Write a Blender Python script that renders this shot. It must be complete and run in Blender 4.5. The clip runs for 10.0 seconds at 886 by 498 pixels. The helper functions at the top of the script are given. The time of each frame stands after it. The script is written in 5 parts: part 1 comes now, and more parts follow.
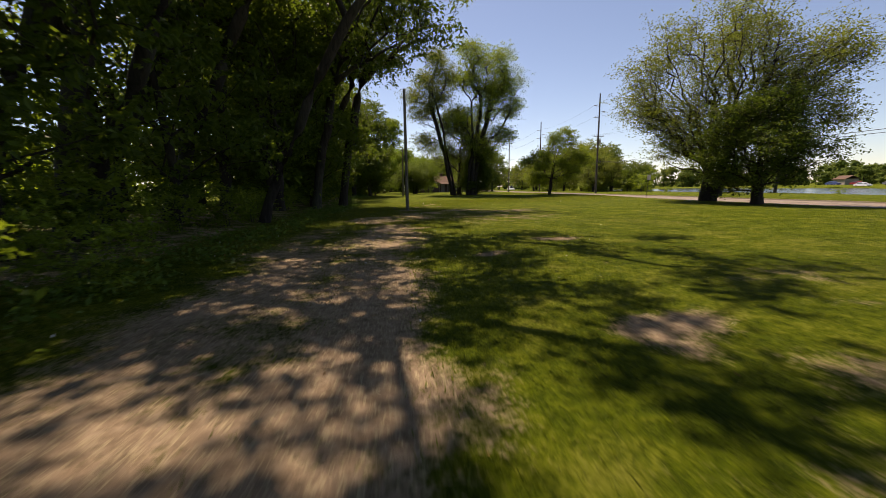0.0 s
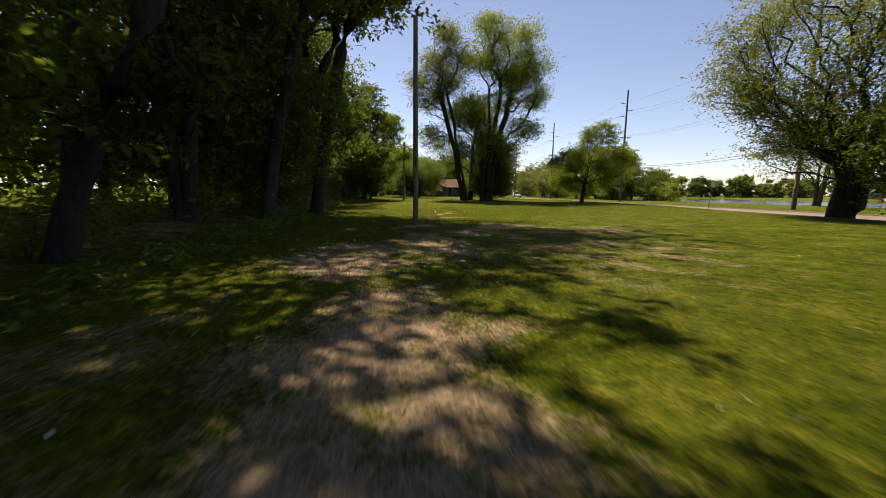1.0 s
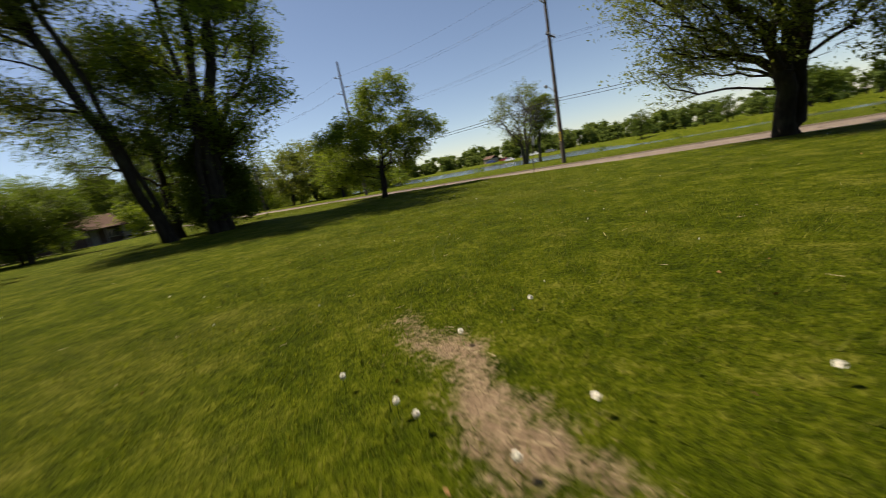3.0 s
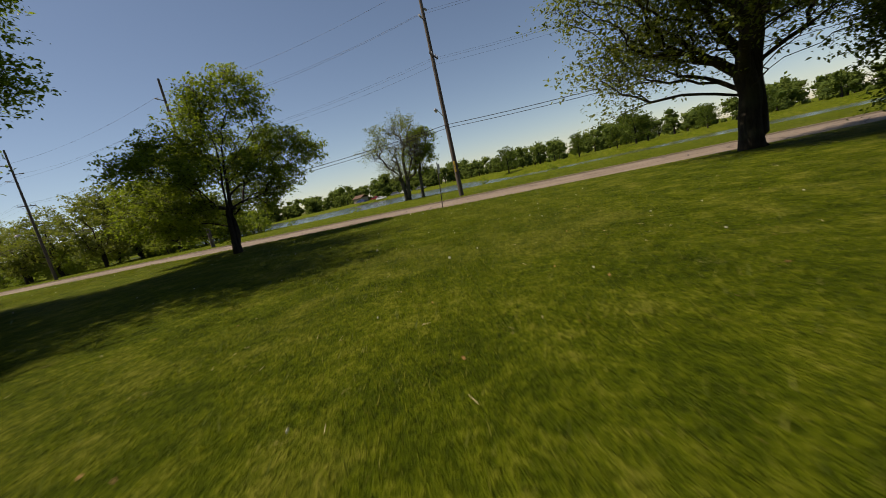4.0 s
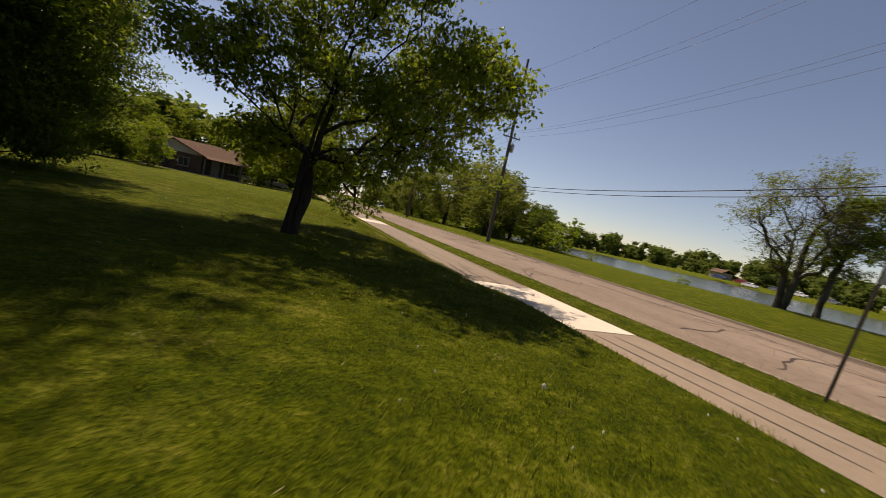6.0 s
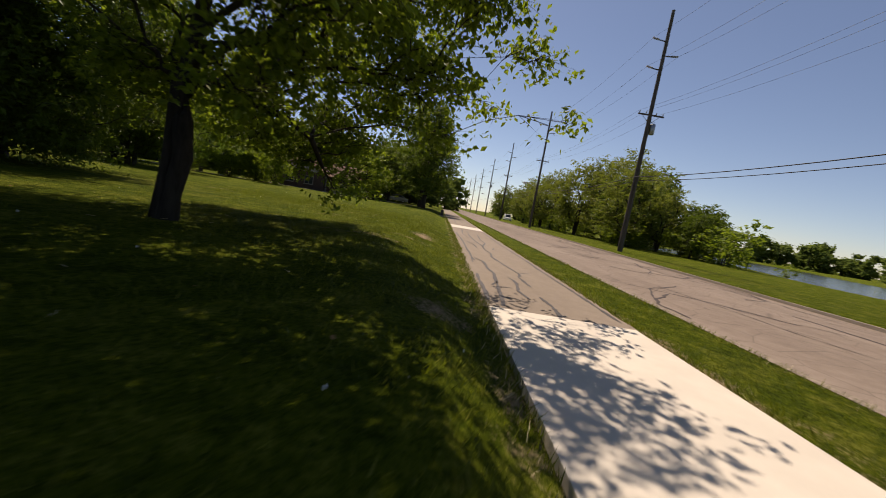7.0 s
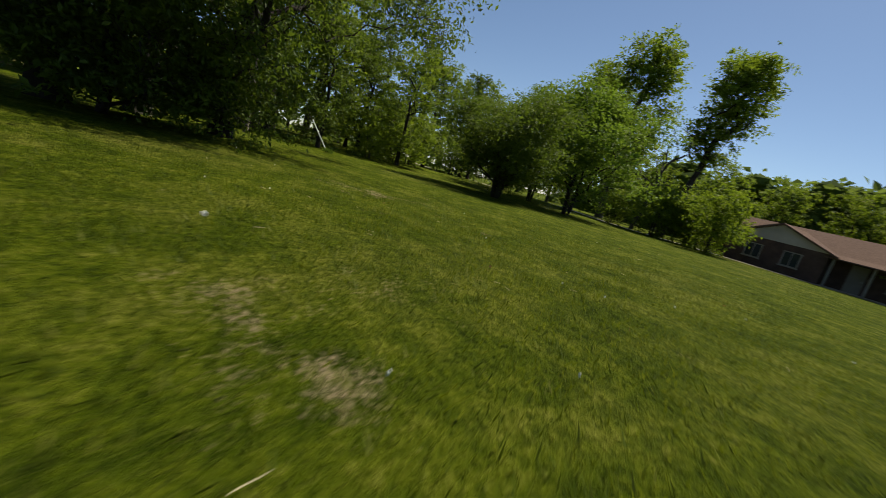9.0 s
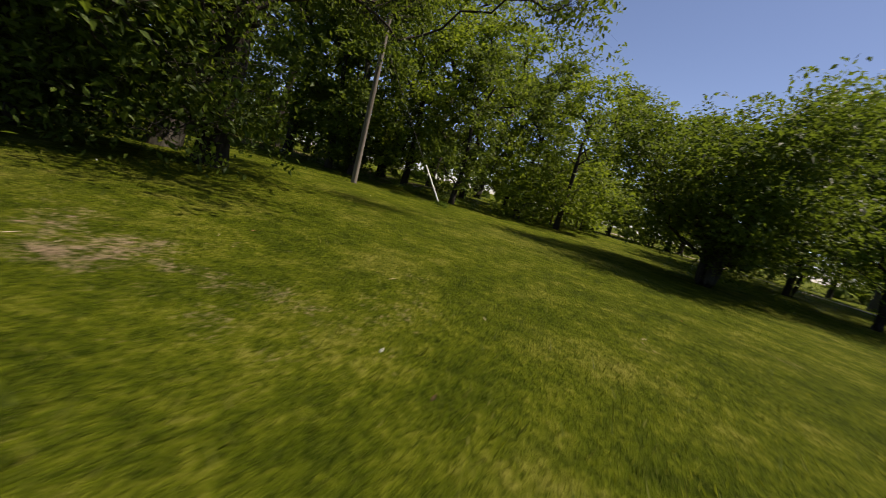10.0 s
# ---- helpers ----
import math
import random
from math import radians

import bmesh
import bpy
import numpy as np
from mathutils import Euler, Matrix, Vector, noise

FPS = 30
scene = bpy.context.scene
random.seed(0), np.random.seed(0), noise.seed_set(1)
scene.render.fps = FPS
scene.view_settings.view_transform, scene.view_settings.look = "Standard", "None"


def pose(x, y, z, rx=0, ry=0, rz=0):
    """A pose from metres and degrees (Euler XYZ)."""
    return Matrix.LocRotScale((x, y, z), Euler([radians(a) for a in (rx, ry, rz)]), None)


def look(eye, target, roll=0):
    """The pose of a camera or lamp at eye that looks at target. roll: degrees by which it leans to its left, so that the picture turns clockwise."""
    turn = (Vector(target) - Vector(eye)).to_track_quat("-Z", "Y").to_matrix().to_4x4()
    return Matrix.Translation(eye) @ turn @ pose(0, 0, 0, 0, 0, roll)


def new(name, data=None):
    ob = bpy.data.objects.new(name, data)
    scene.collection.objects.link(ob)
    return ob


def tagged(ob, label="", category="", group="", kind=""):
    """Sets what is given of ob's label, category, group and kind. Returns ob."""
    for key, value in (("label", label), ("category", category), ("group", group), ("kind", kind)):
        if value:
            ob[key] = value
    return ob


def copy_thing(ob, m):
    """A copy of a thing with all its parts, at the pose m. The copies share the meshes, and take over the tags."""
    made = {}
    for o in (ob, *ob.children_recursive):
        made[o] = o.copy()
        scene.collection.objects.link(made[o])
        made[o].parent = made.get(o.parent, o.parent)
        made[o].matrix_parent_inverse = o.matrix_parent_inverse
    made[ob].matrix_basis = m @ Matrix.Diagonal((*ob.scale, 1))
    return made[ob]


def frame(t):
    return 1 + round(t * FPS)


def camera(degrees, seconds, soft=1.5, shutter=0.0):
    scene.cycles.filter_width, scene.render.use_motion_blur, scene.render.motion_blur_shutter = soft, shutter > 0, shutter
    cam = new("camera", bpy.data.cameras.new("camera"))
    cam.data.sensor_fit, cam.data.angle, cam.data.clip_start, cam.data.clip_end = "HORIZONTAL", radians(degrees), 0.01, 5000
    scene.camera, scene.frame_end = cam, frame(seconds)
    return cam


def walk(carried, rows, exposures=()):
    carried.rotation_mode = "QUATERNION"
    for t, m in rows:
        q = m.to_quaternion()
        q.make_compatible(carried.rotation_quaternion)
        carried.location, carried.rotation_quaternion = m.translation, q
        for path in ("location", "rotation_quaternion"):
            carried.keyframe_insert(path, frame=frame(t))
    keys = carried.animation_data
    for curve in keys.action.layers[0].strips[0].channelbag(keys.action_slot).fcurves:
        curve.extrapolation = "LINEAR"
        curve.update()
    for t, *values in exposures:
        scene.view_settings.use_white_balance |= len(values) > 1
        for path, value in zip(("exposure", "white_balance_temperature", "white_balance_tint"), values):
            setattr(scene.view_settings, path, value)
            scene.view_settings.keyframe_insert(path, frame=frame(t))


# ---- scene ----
cam = camera(98.2, 10.0, 0.55, 0.17)
PATH = [
    (0, (-26.732, -54.009, 1.744), (-26.539, -52.043, 1.427), -0.8),
    (0.5, (-26.818, -49.007, 1.627), (-26.63, -47.038, 1.331), 0.6),
    (1, (-27.05, -43.763, 1.578), (-26.841, -41.796, 1.284), 0.6),
    (1.5, (-27.266, -38.278, 1.424), (-27.007, -36.317, 1.132), 0.1),
    (2, (-27.651, -32.464, 1.252), (-27.209, -30.534, 0.967), -1.2),
    (2.5, (-27.201, -27.051, 1.494), (-26.313, -25.287, 1.184), -5.0),
    (3, (-26.424, -22.396, 1.744), (-24.946, -21.108, 1.347), -10.8),
    (3.2, (-25.674, -20.893, 1.771), (-24.015, -19.867, 1.33), -13.3),
    (4.3, (-18.336, -15.214, 1.76), (-16.478, -14.544, 1.445), -11.6),
    (4.5, (-16.776, -14.596, 1.759), (-14.958, -13.794, 1.528), -7.4),
    (5, (-12.595, -13.85, 1.688), (-11.004, -12.641, 1.593), 0.7),
    (5.5, (-8.818, -12.93, 1.791), (-7.59, -11.353, 1.703), 7.7),
    (6, (-5.719, -11.184, 1.911), (-4.971, -9.337, 1.741), 12.1),
    (6.2, (-4.765, -10.347, 1.852), (-4.18, -8.445, 1.654), 12.3),
    (7.3, (-0.067, -3.857, 1.488), (-0.272, -1.883, 1.244), 9.8),
    (7.5, (0.361, -2.162, 1.543), (-0.055, -0.224, 1.272), 10.6),
    (7.8, (0.723, 0.684, 1.469), (-0.042, 2.509, 1.176), 11.8),
    (8, (0.757, 2.637, 1.566), (-0.24, 4.342, 1.252), 12.6),
    (8.2, (0.564, 4.576, 1.641), (-0.641, 6.137, 1.301), 13.5),
    (8.5, (-0.318, 7.27, 1.596), (-1.792, 8.569, 1.227), 14.6),
    (8.7, (-1.024, 8.785, 1.577), (-2.642, 9.894, 1.187), 15.2),
    (9, (-2.365, 10.84, 1.552), (-4.15, 11.647, 1.145), 15.5),
    (9.2, (-3.501, 12.124, 1.53), (-5.368, 12.719, 1.132), 15.2),
    (9.5, (-5.501, 13.784, 1.514), (-7.446, 14.065, 1.142), 14.4),
    (9.8, (-7.796, 15.127, 1.609), (-9.765, 15.097, 1.262), 14.7),
    (10, (-9.366, 15.897, 1.669), (-11.319, 15.63, 1.33), 15.3),
]
walk(cam, [(t, look(eye, target, roll)) for t, eye, target, roll in PATH],
     [(0.0, 0.82, 8000, 22), (1.0, 0.92, 7900, 22), (2.2, 0.92, 7800, 21), (3.2, 0.48, 7600, 13), (4.4, 0.25, 8000, 13), (5.0, 0.29, 8300, 22), (6.0, 0.33, 8400, 22), (7.4, 0.25, 7200, 18), (8.0, 0.19, 6900, 12), (8.6, 0.22, 6700, 6), (9.2, 0.4, 7000, 8), (9.6, 0.38, 7200, 10), (10.0, 0.6, 7100, 24)])

# ---------------------------------------------------------------- light
SUN_AZ, SUN_EL = radians(-16.0), radians(58.0)
world = bpy.data.worlds.new("sky")
scene.world = world
world.use_nodes = True
wt = world.node_tree
sky = wt.nodes.new("ShaderNodeTexSky")
sky.sky_type, sky.sun_disc = "NISHITA", False
sky.sun_elevation, sky.sun_rotation = SUN_EL, SUN_AZ
sky.altitude, sky.air_density, sky.dust_density, sky.ozone_density = 200, 0.85, 0.3, 3.0
wt.links.new(sky.outputs[0], wt.nodes["Background"].inputs[0])
wt.nodes["Background"].inputs[1].default_value = 0.086
sun_data = bpy.data.lights.new("sun", "SUN")
sun_data.energy, sun_data.angle, sun_data.color = 5.2, radians(0.53), (1.0, 0.94, 0.84)
sun = new("sun", sun_data)
to_sun = Vector((math.sin(SUN_AZ) * math.cos(SUN_EL), math.cos(SUN_AZ) * math.cos(SUN_EL), math.sin(SUN_EL)))
sun.matrix_world = look((0, 0, 60), Vector((0, 0, 60)) - to_sun)

# ---------------------------------------------------------------- materials


class Nodes:
    """A small helper to write node materials."""

    def __init__(self, name, roughness=0.7, specular=0.3, metallic=0.0):
        self.m = bpy.data.materials.new(name)
        self.m.use_nodes = True
        self.t = self.m.node_tree
        self.p = self.t.nodes["Principled BSDF"]
        self.p.inputs["Roughness"].default_value = roughness
        self.p.inputs["Specular IOR Level"].default_value = specular
        self.p.inputs["Metallic"].default_value = metallic
        self.co = self.t.nodes.new("ShaderNodeNewGeometry").outputs["Position"]

    def link(self, a, b):
        self.t.links.new(a, b)

    def noise(self, scale, detail=4.0, rough=0.55, stretch=None, distort=0.0, co=None):
        n = self.t.nodes.new("ShaderNodeTexNoise")
        n.inputs["Scale"].default_value, n.inputs["Detail"].default_value = scale, detail
        n.inputs["Roughness"].default_value, n.inputs["Distortion"].default_value = rough, distort
        src = co or self.co
        if stretch:
            mp = self.t.nodes.new("ShaderNodeMapping")
            mp.inputs["Scale"].default_value = stretch
            self.link(src, mp.inputs["Vector"])
            src = mp.outputs[0]
        self.link(src, n.inputs["Vector"])
        return n.outputs[0]

    def voronoi(self, scale, feature="F1"):
        n = self.t.nodes.new("ShaderNodeTexVoronoi")
        n.feature = feature
        n.inputs["Scale"].default_value = scale
        self.link(self.co, n.inputs["Vector"])
        return n.outputs[0]

    def ramp(self, fac, stops):
        n = self.t.nodes.new("ShaderNodeValToRGB")
        e = n.color_ramp.elements
        while len(e) < len(stops):
            e.new(0.5)
        for el, (pos, col) in zip(e, stops):
            el.position = pos
            el.color = (*col, 1) if len(col) == 3 else col
        self.link(fac, n.inputs[0])
        return n.outputs[0]

    def grey(self, fac, lo, hi, a=0.0, b=1.0):
        n = self.t.nodes.new("ShaderNodeMapRange")
        n.inputs[1].default_value, n.inputs[2].default_value = lo, hi
        n.inputs[3].default_value, n.inputs[4].default_value = a, b
        self.link(fac, n.inputs[0])
        return n.outputs[0]

    def mix(self, fac, a, b, kind="MIX"):
        n = self.t.nodes.new("ShaderNodeMix")
        n.data_type, n.blend_type = "RGBA", kind
        for src, k in ((fac, 0), (a, 6), (b, 7)):
            if hasattr(src, "links"):
                self.link(src, n.inputs[k])
            elif k == 0:
                n.inputs[k].default_value = src
            else:
                n.inputs[k].default_value = (*src, 1)
        return n.outputs[2]

    def math(self, op, a, b=0.0):
        n = self.t.nodes.new("ShaderNodeMath")
        n.operation = op
        for src, k in ((a, 0), (b, 1)):
            if hasattr(src, "links"):
                self.link(src, n.inputs[k])
            else:
                n.inputs[k].default_value = src
        return n.outputs[0]

    def attr(self, name):
        n = self.t.nodes.new("ShaderNodeAttribute")
        n.attribute_name = name
        return n.outputs["Fac"]

    def island(self):
        return self.t.nodes.new("ShaderNodeNewGeometry").outputs["Random Per Island"]

    def object_random(self):
        return self.t.nodes.new("ShaderNodeObjectInfo").outputs["Random"]

    def colour(self, c):
        if hasattr(c, "links"):
            self.link(c, self.p.inputs["Base Color"])
        else:
            self.p.inputs["Base Color"].default_value = (*c, 1)
        return self

    def bump(self, fac, strength=0.3, dist=0.02):
        n = self.t.nodes.new("ShaderNodeBump")
        n.inputs["Strength"].default_value, n.inputs["Distance"].default_value = strength, dist
        self.link(fac, n.inputs["Height"])
        self.link(n.outputs[0], self.p.inputs["Normal"])
        return self


def lawn_material():
    k = Nodes("lawn", 0.9, 0.03)
    big, mid, tuft, fine = k.noise(0.2, 3), k.noise(1.3, 5, 0.62), k.noise(6.0, 4, 0.68), k.noise(24, 4, 0.7)
    blades = k.noise(85, 3, 0.7)
    mixed = k.math("ADD", k.math("MULTIPLY", mid, 0.42), k.math("ADD", k.math("MULTIPLY", tuft, 0.42), k.math("MULTIPLY", fine, 0.26)))
    green = k.ramp(mixed, [(0.43, (0.02, 0.036, 0.001)), (0.52, (0.046, 0.069, 0.002)), (0.6, (0.088, 0.112, 0.005)), (0.69, (0.17, 0.176, 0.024))])
    dry = k.ramp(fine, [(0.3, (0.085, 0.082, 0.014)), (0.7, (0.24, 0.2, 0.07))])
    grass = k.mix(k.grey(k.math("ADD", k.math("MULTIPLY", big, 0.6), k.math("MULTIPLY", mid, 0.5)), 0.55, 0.74, 0.0, 0.26), green, dry)
    # Shade in the gaps between blades is painted as a darker green.
    grass = k.mix(k.grey(fine, 0.5, 0.3, 0.0, 0.55), grass, (0.015, 0.026, 0.001))
    grass = k.mix(k.grey(blades, 0.52, 0.74, 0.0, 0.6), grass, (0.2, 0.215, 0.035))
    earth = k.ramp(k.noise(7, 6, 0.65), [(0.25, (0.15, 0.105, 0.066)), (0.5, (0.29, 0.21, 0.136)), (0.75, (0.42, 0.315, 0.21))])
    straw = k.mix(k.grey(k.noise(38, 3, 0.6, (1.0, 0.16, 1.0)), 0.5, 0.72), earth, (0.44, 0.35, 0.21))
    edge = k.math("ADD", k.attr("soil"), k.math("MULTIPLY", k.math("SUBTRACT", k.noise(1.1, 7, 0.74), 0.5), 2.1))
    mask = k.grey(k.math("ADD", edge, k.math("MULTIPLY", k.math("SUBTRACT", fine, 0.5), 1.3)), 0.38, 0.76)
    k.colour(k.mix(mask, grass, straw))
    k.bump(k.math("ADD", k.math("MULTIPLY", fine, 0.8), k.math("ADD", k.math("MULTIPLY", blades, 0.5), k.math("MULTIPLY", tuft, 1.2))), 1.0, 0.07)
    return k.m


def leaf_material(name, dark, mid, light, glow, gloss=0.2):
    """Leaves: a diffuse and glossy upper side, and light coming through from behind."""
    k = Nodes(name, 0.55 if gloss > 0.1 else 0.9, gloss)
    col = k.ramp(k.island(), [(0.0, dark), (0.45, mid), (0.85, light), (1.0, tuple(c * 1.15 for c in light))])
    patch = k.noise(0.5, 2)
    col = k.mix(k.grey(patch, 0.35, 0.7, 0.0, 0.45), col, mid)
    k.colour(col)
    tr = k.t.nodes.new("ShaderNodeBsdfTranslucent")
    k.link(k.mix(0.6, col, glow), tr.inputs[0])
    ms = k.t.nodes.new("ShaderNodeMixShader")
    ms.inputs[0].default_value = 0.42
    k.link(k.p.outputs[0], ms.inputs[1])
    k.link(tr.outputs[0], ms.inputs[2])
    k.link(ms.outputs[0], k.t.nodes["Material Output"].inputs["Surface"])
    return k.m


def bark_material(name, lo, hi):
    k = Nodes(name, 0.9, 0.15)
    n = k.noise(9, 6, 0.65, (1.0, 1.0, 0.16), 0.6)
    col = k.ramp(n, [(0.3, lo), (0.62, hi)])
    k.colour(k.mix(k.grey(k.noise(0.8, 3), 0.5, 0.75, 0, 0.35), col, (0.1, 0.11, 0.07)))
    return k.bump(n, 0.9, 0.04).m


def plain_material(name, base, vary=0.25, scale=3.0, fine=40.0, roughness=0.7, specular=0.3, metallic=0.0, bump=0.15):
    k = Nodes(name, roughness, specular, metallic)
    n, f = k.noise(scale, 5, 0.6), k.noise(fine, 3, 0.6)
    lo, hi = tuple(c * (1 - vary) for c in base), tuple(min(1, c * (1 + vary)) for c in base)
    col = k.ramp(n, [(0.3, lo), (0.7, hi)])
    k.colour(k.mix(k.grey(f, 0.3, 0.8, 0, 0.3), col, lo))
    return k.bump(f, bump, 0.004).m


def asphalt_material(name, lo, mid, hi, seam):
    k = Nodes(name, 0.88, 0.22)
    big, n, grit = k.noise(0.35, 4, 0.6, (1.0, 0.25, 1.0)), k.noise(3.5, 5, 0.65), k.noise(160, 2, 0.6)
    col = k.ramp(k.math("ADD", k.math("MULTIPLY", big, 0.6), k.math("MULTIPLY", n, 0.4)), [(0.35, lo), (0.5, mid), (0.65, hi)])
    col = k.mix(k.grey(grit, 0.35, 0.75, 0, 0.5), col, tuple(c * 0.55 for c in mid))
    crack = k.voronoi(0.9, "DISTANCE_TO_EDGE")
    col = k.mix(k.grey(crack, 0.0, 0.006 * seam, 0.5, 0.0), col, tuple(c * 0.3 for c in mid))
    k.colour(col)
    return k.bump(grit, 0.35, 0.006).m


def water_material():
    k = Nodes("lake_water", 0.12, 0.5)
    k.colour(k.ramp(k.noise(0.05, 3), [(0.3, (0.035, 0.045, 0.05)), (0.7, (0.055, 0.065, 0.07))]))
    return k.bump(k.noise(1.6, 4, 0.6, (0.5, 1.6, 1.0)), 0.35, 0.12).m


def wood_pole_material(name, lo, hi):
    k = Nodes(name, 0.85, 0.2)
    n = k.noise(14, 6, 0.65, (1.0, 1.0, 0.05), 0.3)
    col = k.ramp(n, [(0.3, lo), (0.65, hi)])
    k.colour(k.mix(k.grey(k.noise(0.5, 3), 0.45, 0.75, 0, 0.4), col, lo))
    return k.bump(n, 0.7, 0.015).m


def shingle_material():
    k = Nodes("roof_shingle", 0.95, 0.04)
    n = k.noise(5, 4, 0.6, (1.0, 4.0, 4.0))
    k.colour(k.ramp(n, [(0.3, (0.07, 0.045, 0.034)), (0.7, (0.15, 0.1, 0.078))]))
    return k.bump(n, 0.6, 0.02).m


LAWN = lawn_material()
LEAF_MID = leaf_material("leaf_maple", (0.04, 0.068, 0.006), (0.09, 0.14, 0.011), (0.17, 0.235, 0.02), (0.34, 0.45, 0.028))
LEAF_DARK = leaf_material("leaf_deep", (0.022, 0.042, 0.006), (0.048, 0.082, 0.009), (0.09, 0.135, 0.015), (0.19, 0.27, 0.02))
LEAF_PALE = leaf_material("leaf_silver", (0.04, 0.058, 0.01), (0.085, 0.118, 0.02), (0.165, 0.2, 0.04), (0.3, 0.35, 0.03))
# LEAF_FAR is lightened: distance haze is put into its base colours.
LEAF_FAR = leaf_material("leaf_distant", (0.042, 0.066, 0.02), (0.078, 0.114, 0.028), (0.12, 0.16, 0.04), (0.23, 0.3, 0.05), 0.03)
LEAF_LIME = leaf_material("leaf_lime", (0.045, 0.085, 0.01), (0.08, 0.15, 0.015), (0.12, 0.2, 0.025), (0.28, 0.4, 0.03))
BARK = bark_material("bark_grey", (0.028, 0.023, 0.018), (0.085, 0.08, 0.058))
BARK_DARK = bark_material("bark_dark", (0.014, 0.012, 0.01), (0.045, 0.037, 0.03))
GRASS = leaf_material("grass_blade", (0.032, 0.05, 0.002), (0.066, 0.094, 0.004), (0.18, 0.18, 0.03), (0.2, 0.24, 0.012))
WEED = leaf_material("weed_leaf", (0.03, 0.06, 0.01), (0.06, 0.11, 0.015), (0.1, 0.16, 0.025), (0.2, 0.3, 0.03))
ROAD = asphalt_material("road_asphalt", (0.142, 0.11, 0.086), (0.19, 0.15, 0.118), (0.245, 0.198, 0.157), 3.0)
PATH_MAT = asphalt_material("path_asphalt", (0.178, 0.144, 0.11), (0.214, 0.175, 0.134), (0.255, 0.208, 0.16), 0.0)
SEAL = plain_material("crack_sealant", (0.05, 0.042, 0.036), 0.3, 6, 60, 0.6)
TAR = plain_material("road_crack", (0.045, 0.034, 0.03), 0.3, 6, 60, 0.8)
CONCRETE = plain_material("new_concrete", (0.5, 0.455, 0.38), 0.08, 1.5, 70, 0.85)
KERB = plain_material("kerb_concrete", (0.29, 0.25, 0.2), 0.1, 2.0, 50, 0.9)
GRAVEL = plain_material("edge_gravel", (0.2, 0.165, 0.125), 0.45, 9, 40, 0.95, bump=0.8)
WATER = water_material()
POLE_GREY = wood_pole_material("pole_wood", (0.045, 0.038, 0.032), (0.13, 0.11, 0.095))
POLE_PALE = wood_pole_material("weathered_pole_wood", (0.075, 0.066, 0.052), (0.21, 0.19, 0.15))
STEEL = plain_material("galvanised_steel", (0.34, 0.35, 0.36), 0.2, 4, 30, 0.45, 0.5, 0.8)
DARK_STEEL = plain_material("dark_steel", (0.05, 0.045, 0.04), 0.3, 5, 40, 0.6, 0.4, 0.3)
CABLE = plain_material("cable_black", (0.02, 0.02, 0.022), 0.2, 2, 20, 0.6)
PORCELAIN = plain_material("insulator_grey", (0.35, 0.34, 0.33), 0.15, 6, 40, 0.3, 0.5)
YELLOW = plain_material("yellow_plastic", (0.6, 0.42, 0.05), 0.15, 5, 40, 0.5)
WHITE_PLASTIC = plain_material("white_plastic", (0.75, 0.73, 0.68), 0.1, 5, 40, 0.5)
BRICK = plain_material("dark_brick", (0.075, 0.048, 0.038), 0.35, 1.5, 25, 0.9, bump=0.5)
SIDING = plain_material("pale_siding", (0.36, 0.33, 0.29), 0.12, 1.0, 12, 0.8)
SHINGLE = shingle_material()
TRIM = plain_material("white_trim", (0.2, 0.185, 0.165), 0.1, 2, 30, 0.6)
GLASS = plain_material("dark_window_glass", (0.03, 0.035, 0.04), 0.2, 1, 5, 0.08, 0.6, bump=0.0)
RUBBER = plain_material("tyre_rubber", (0.02, 0.02, 0.02), 0.2, 6, 40, 0.8)
CAR_PAINTS = [plain_material("car_paint_" + n, c, 0.05, 1, 10, 0.25, 0.6, bump=0.0) for n, c in
              (("white", (0.75, 0.76, 0.78)), ("grey", (0.16, 0.17, 0.19)), ("red", (0.3, 0.03, 0.025)), ("blue", (0.05, 0.08, 0.2)))]
FLOWER = plain_material("clover_white", (0.75, 0.74, 0.66), 0.15, 6, 40, 0.8)
STRAW = plain_material("dry_stalk", (0.5, 0.43, 0.26), 0.25, 6, 40, 0.9)
DRY_LEAF = plain_material("dry_leaf", (0.3, 0.17, 0.07), 0.35, 6, 40, 0.9)

# ---------------------------------------------------------------- mesh helpers


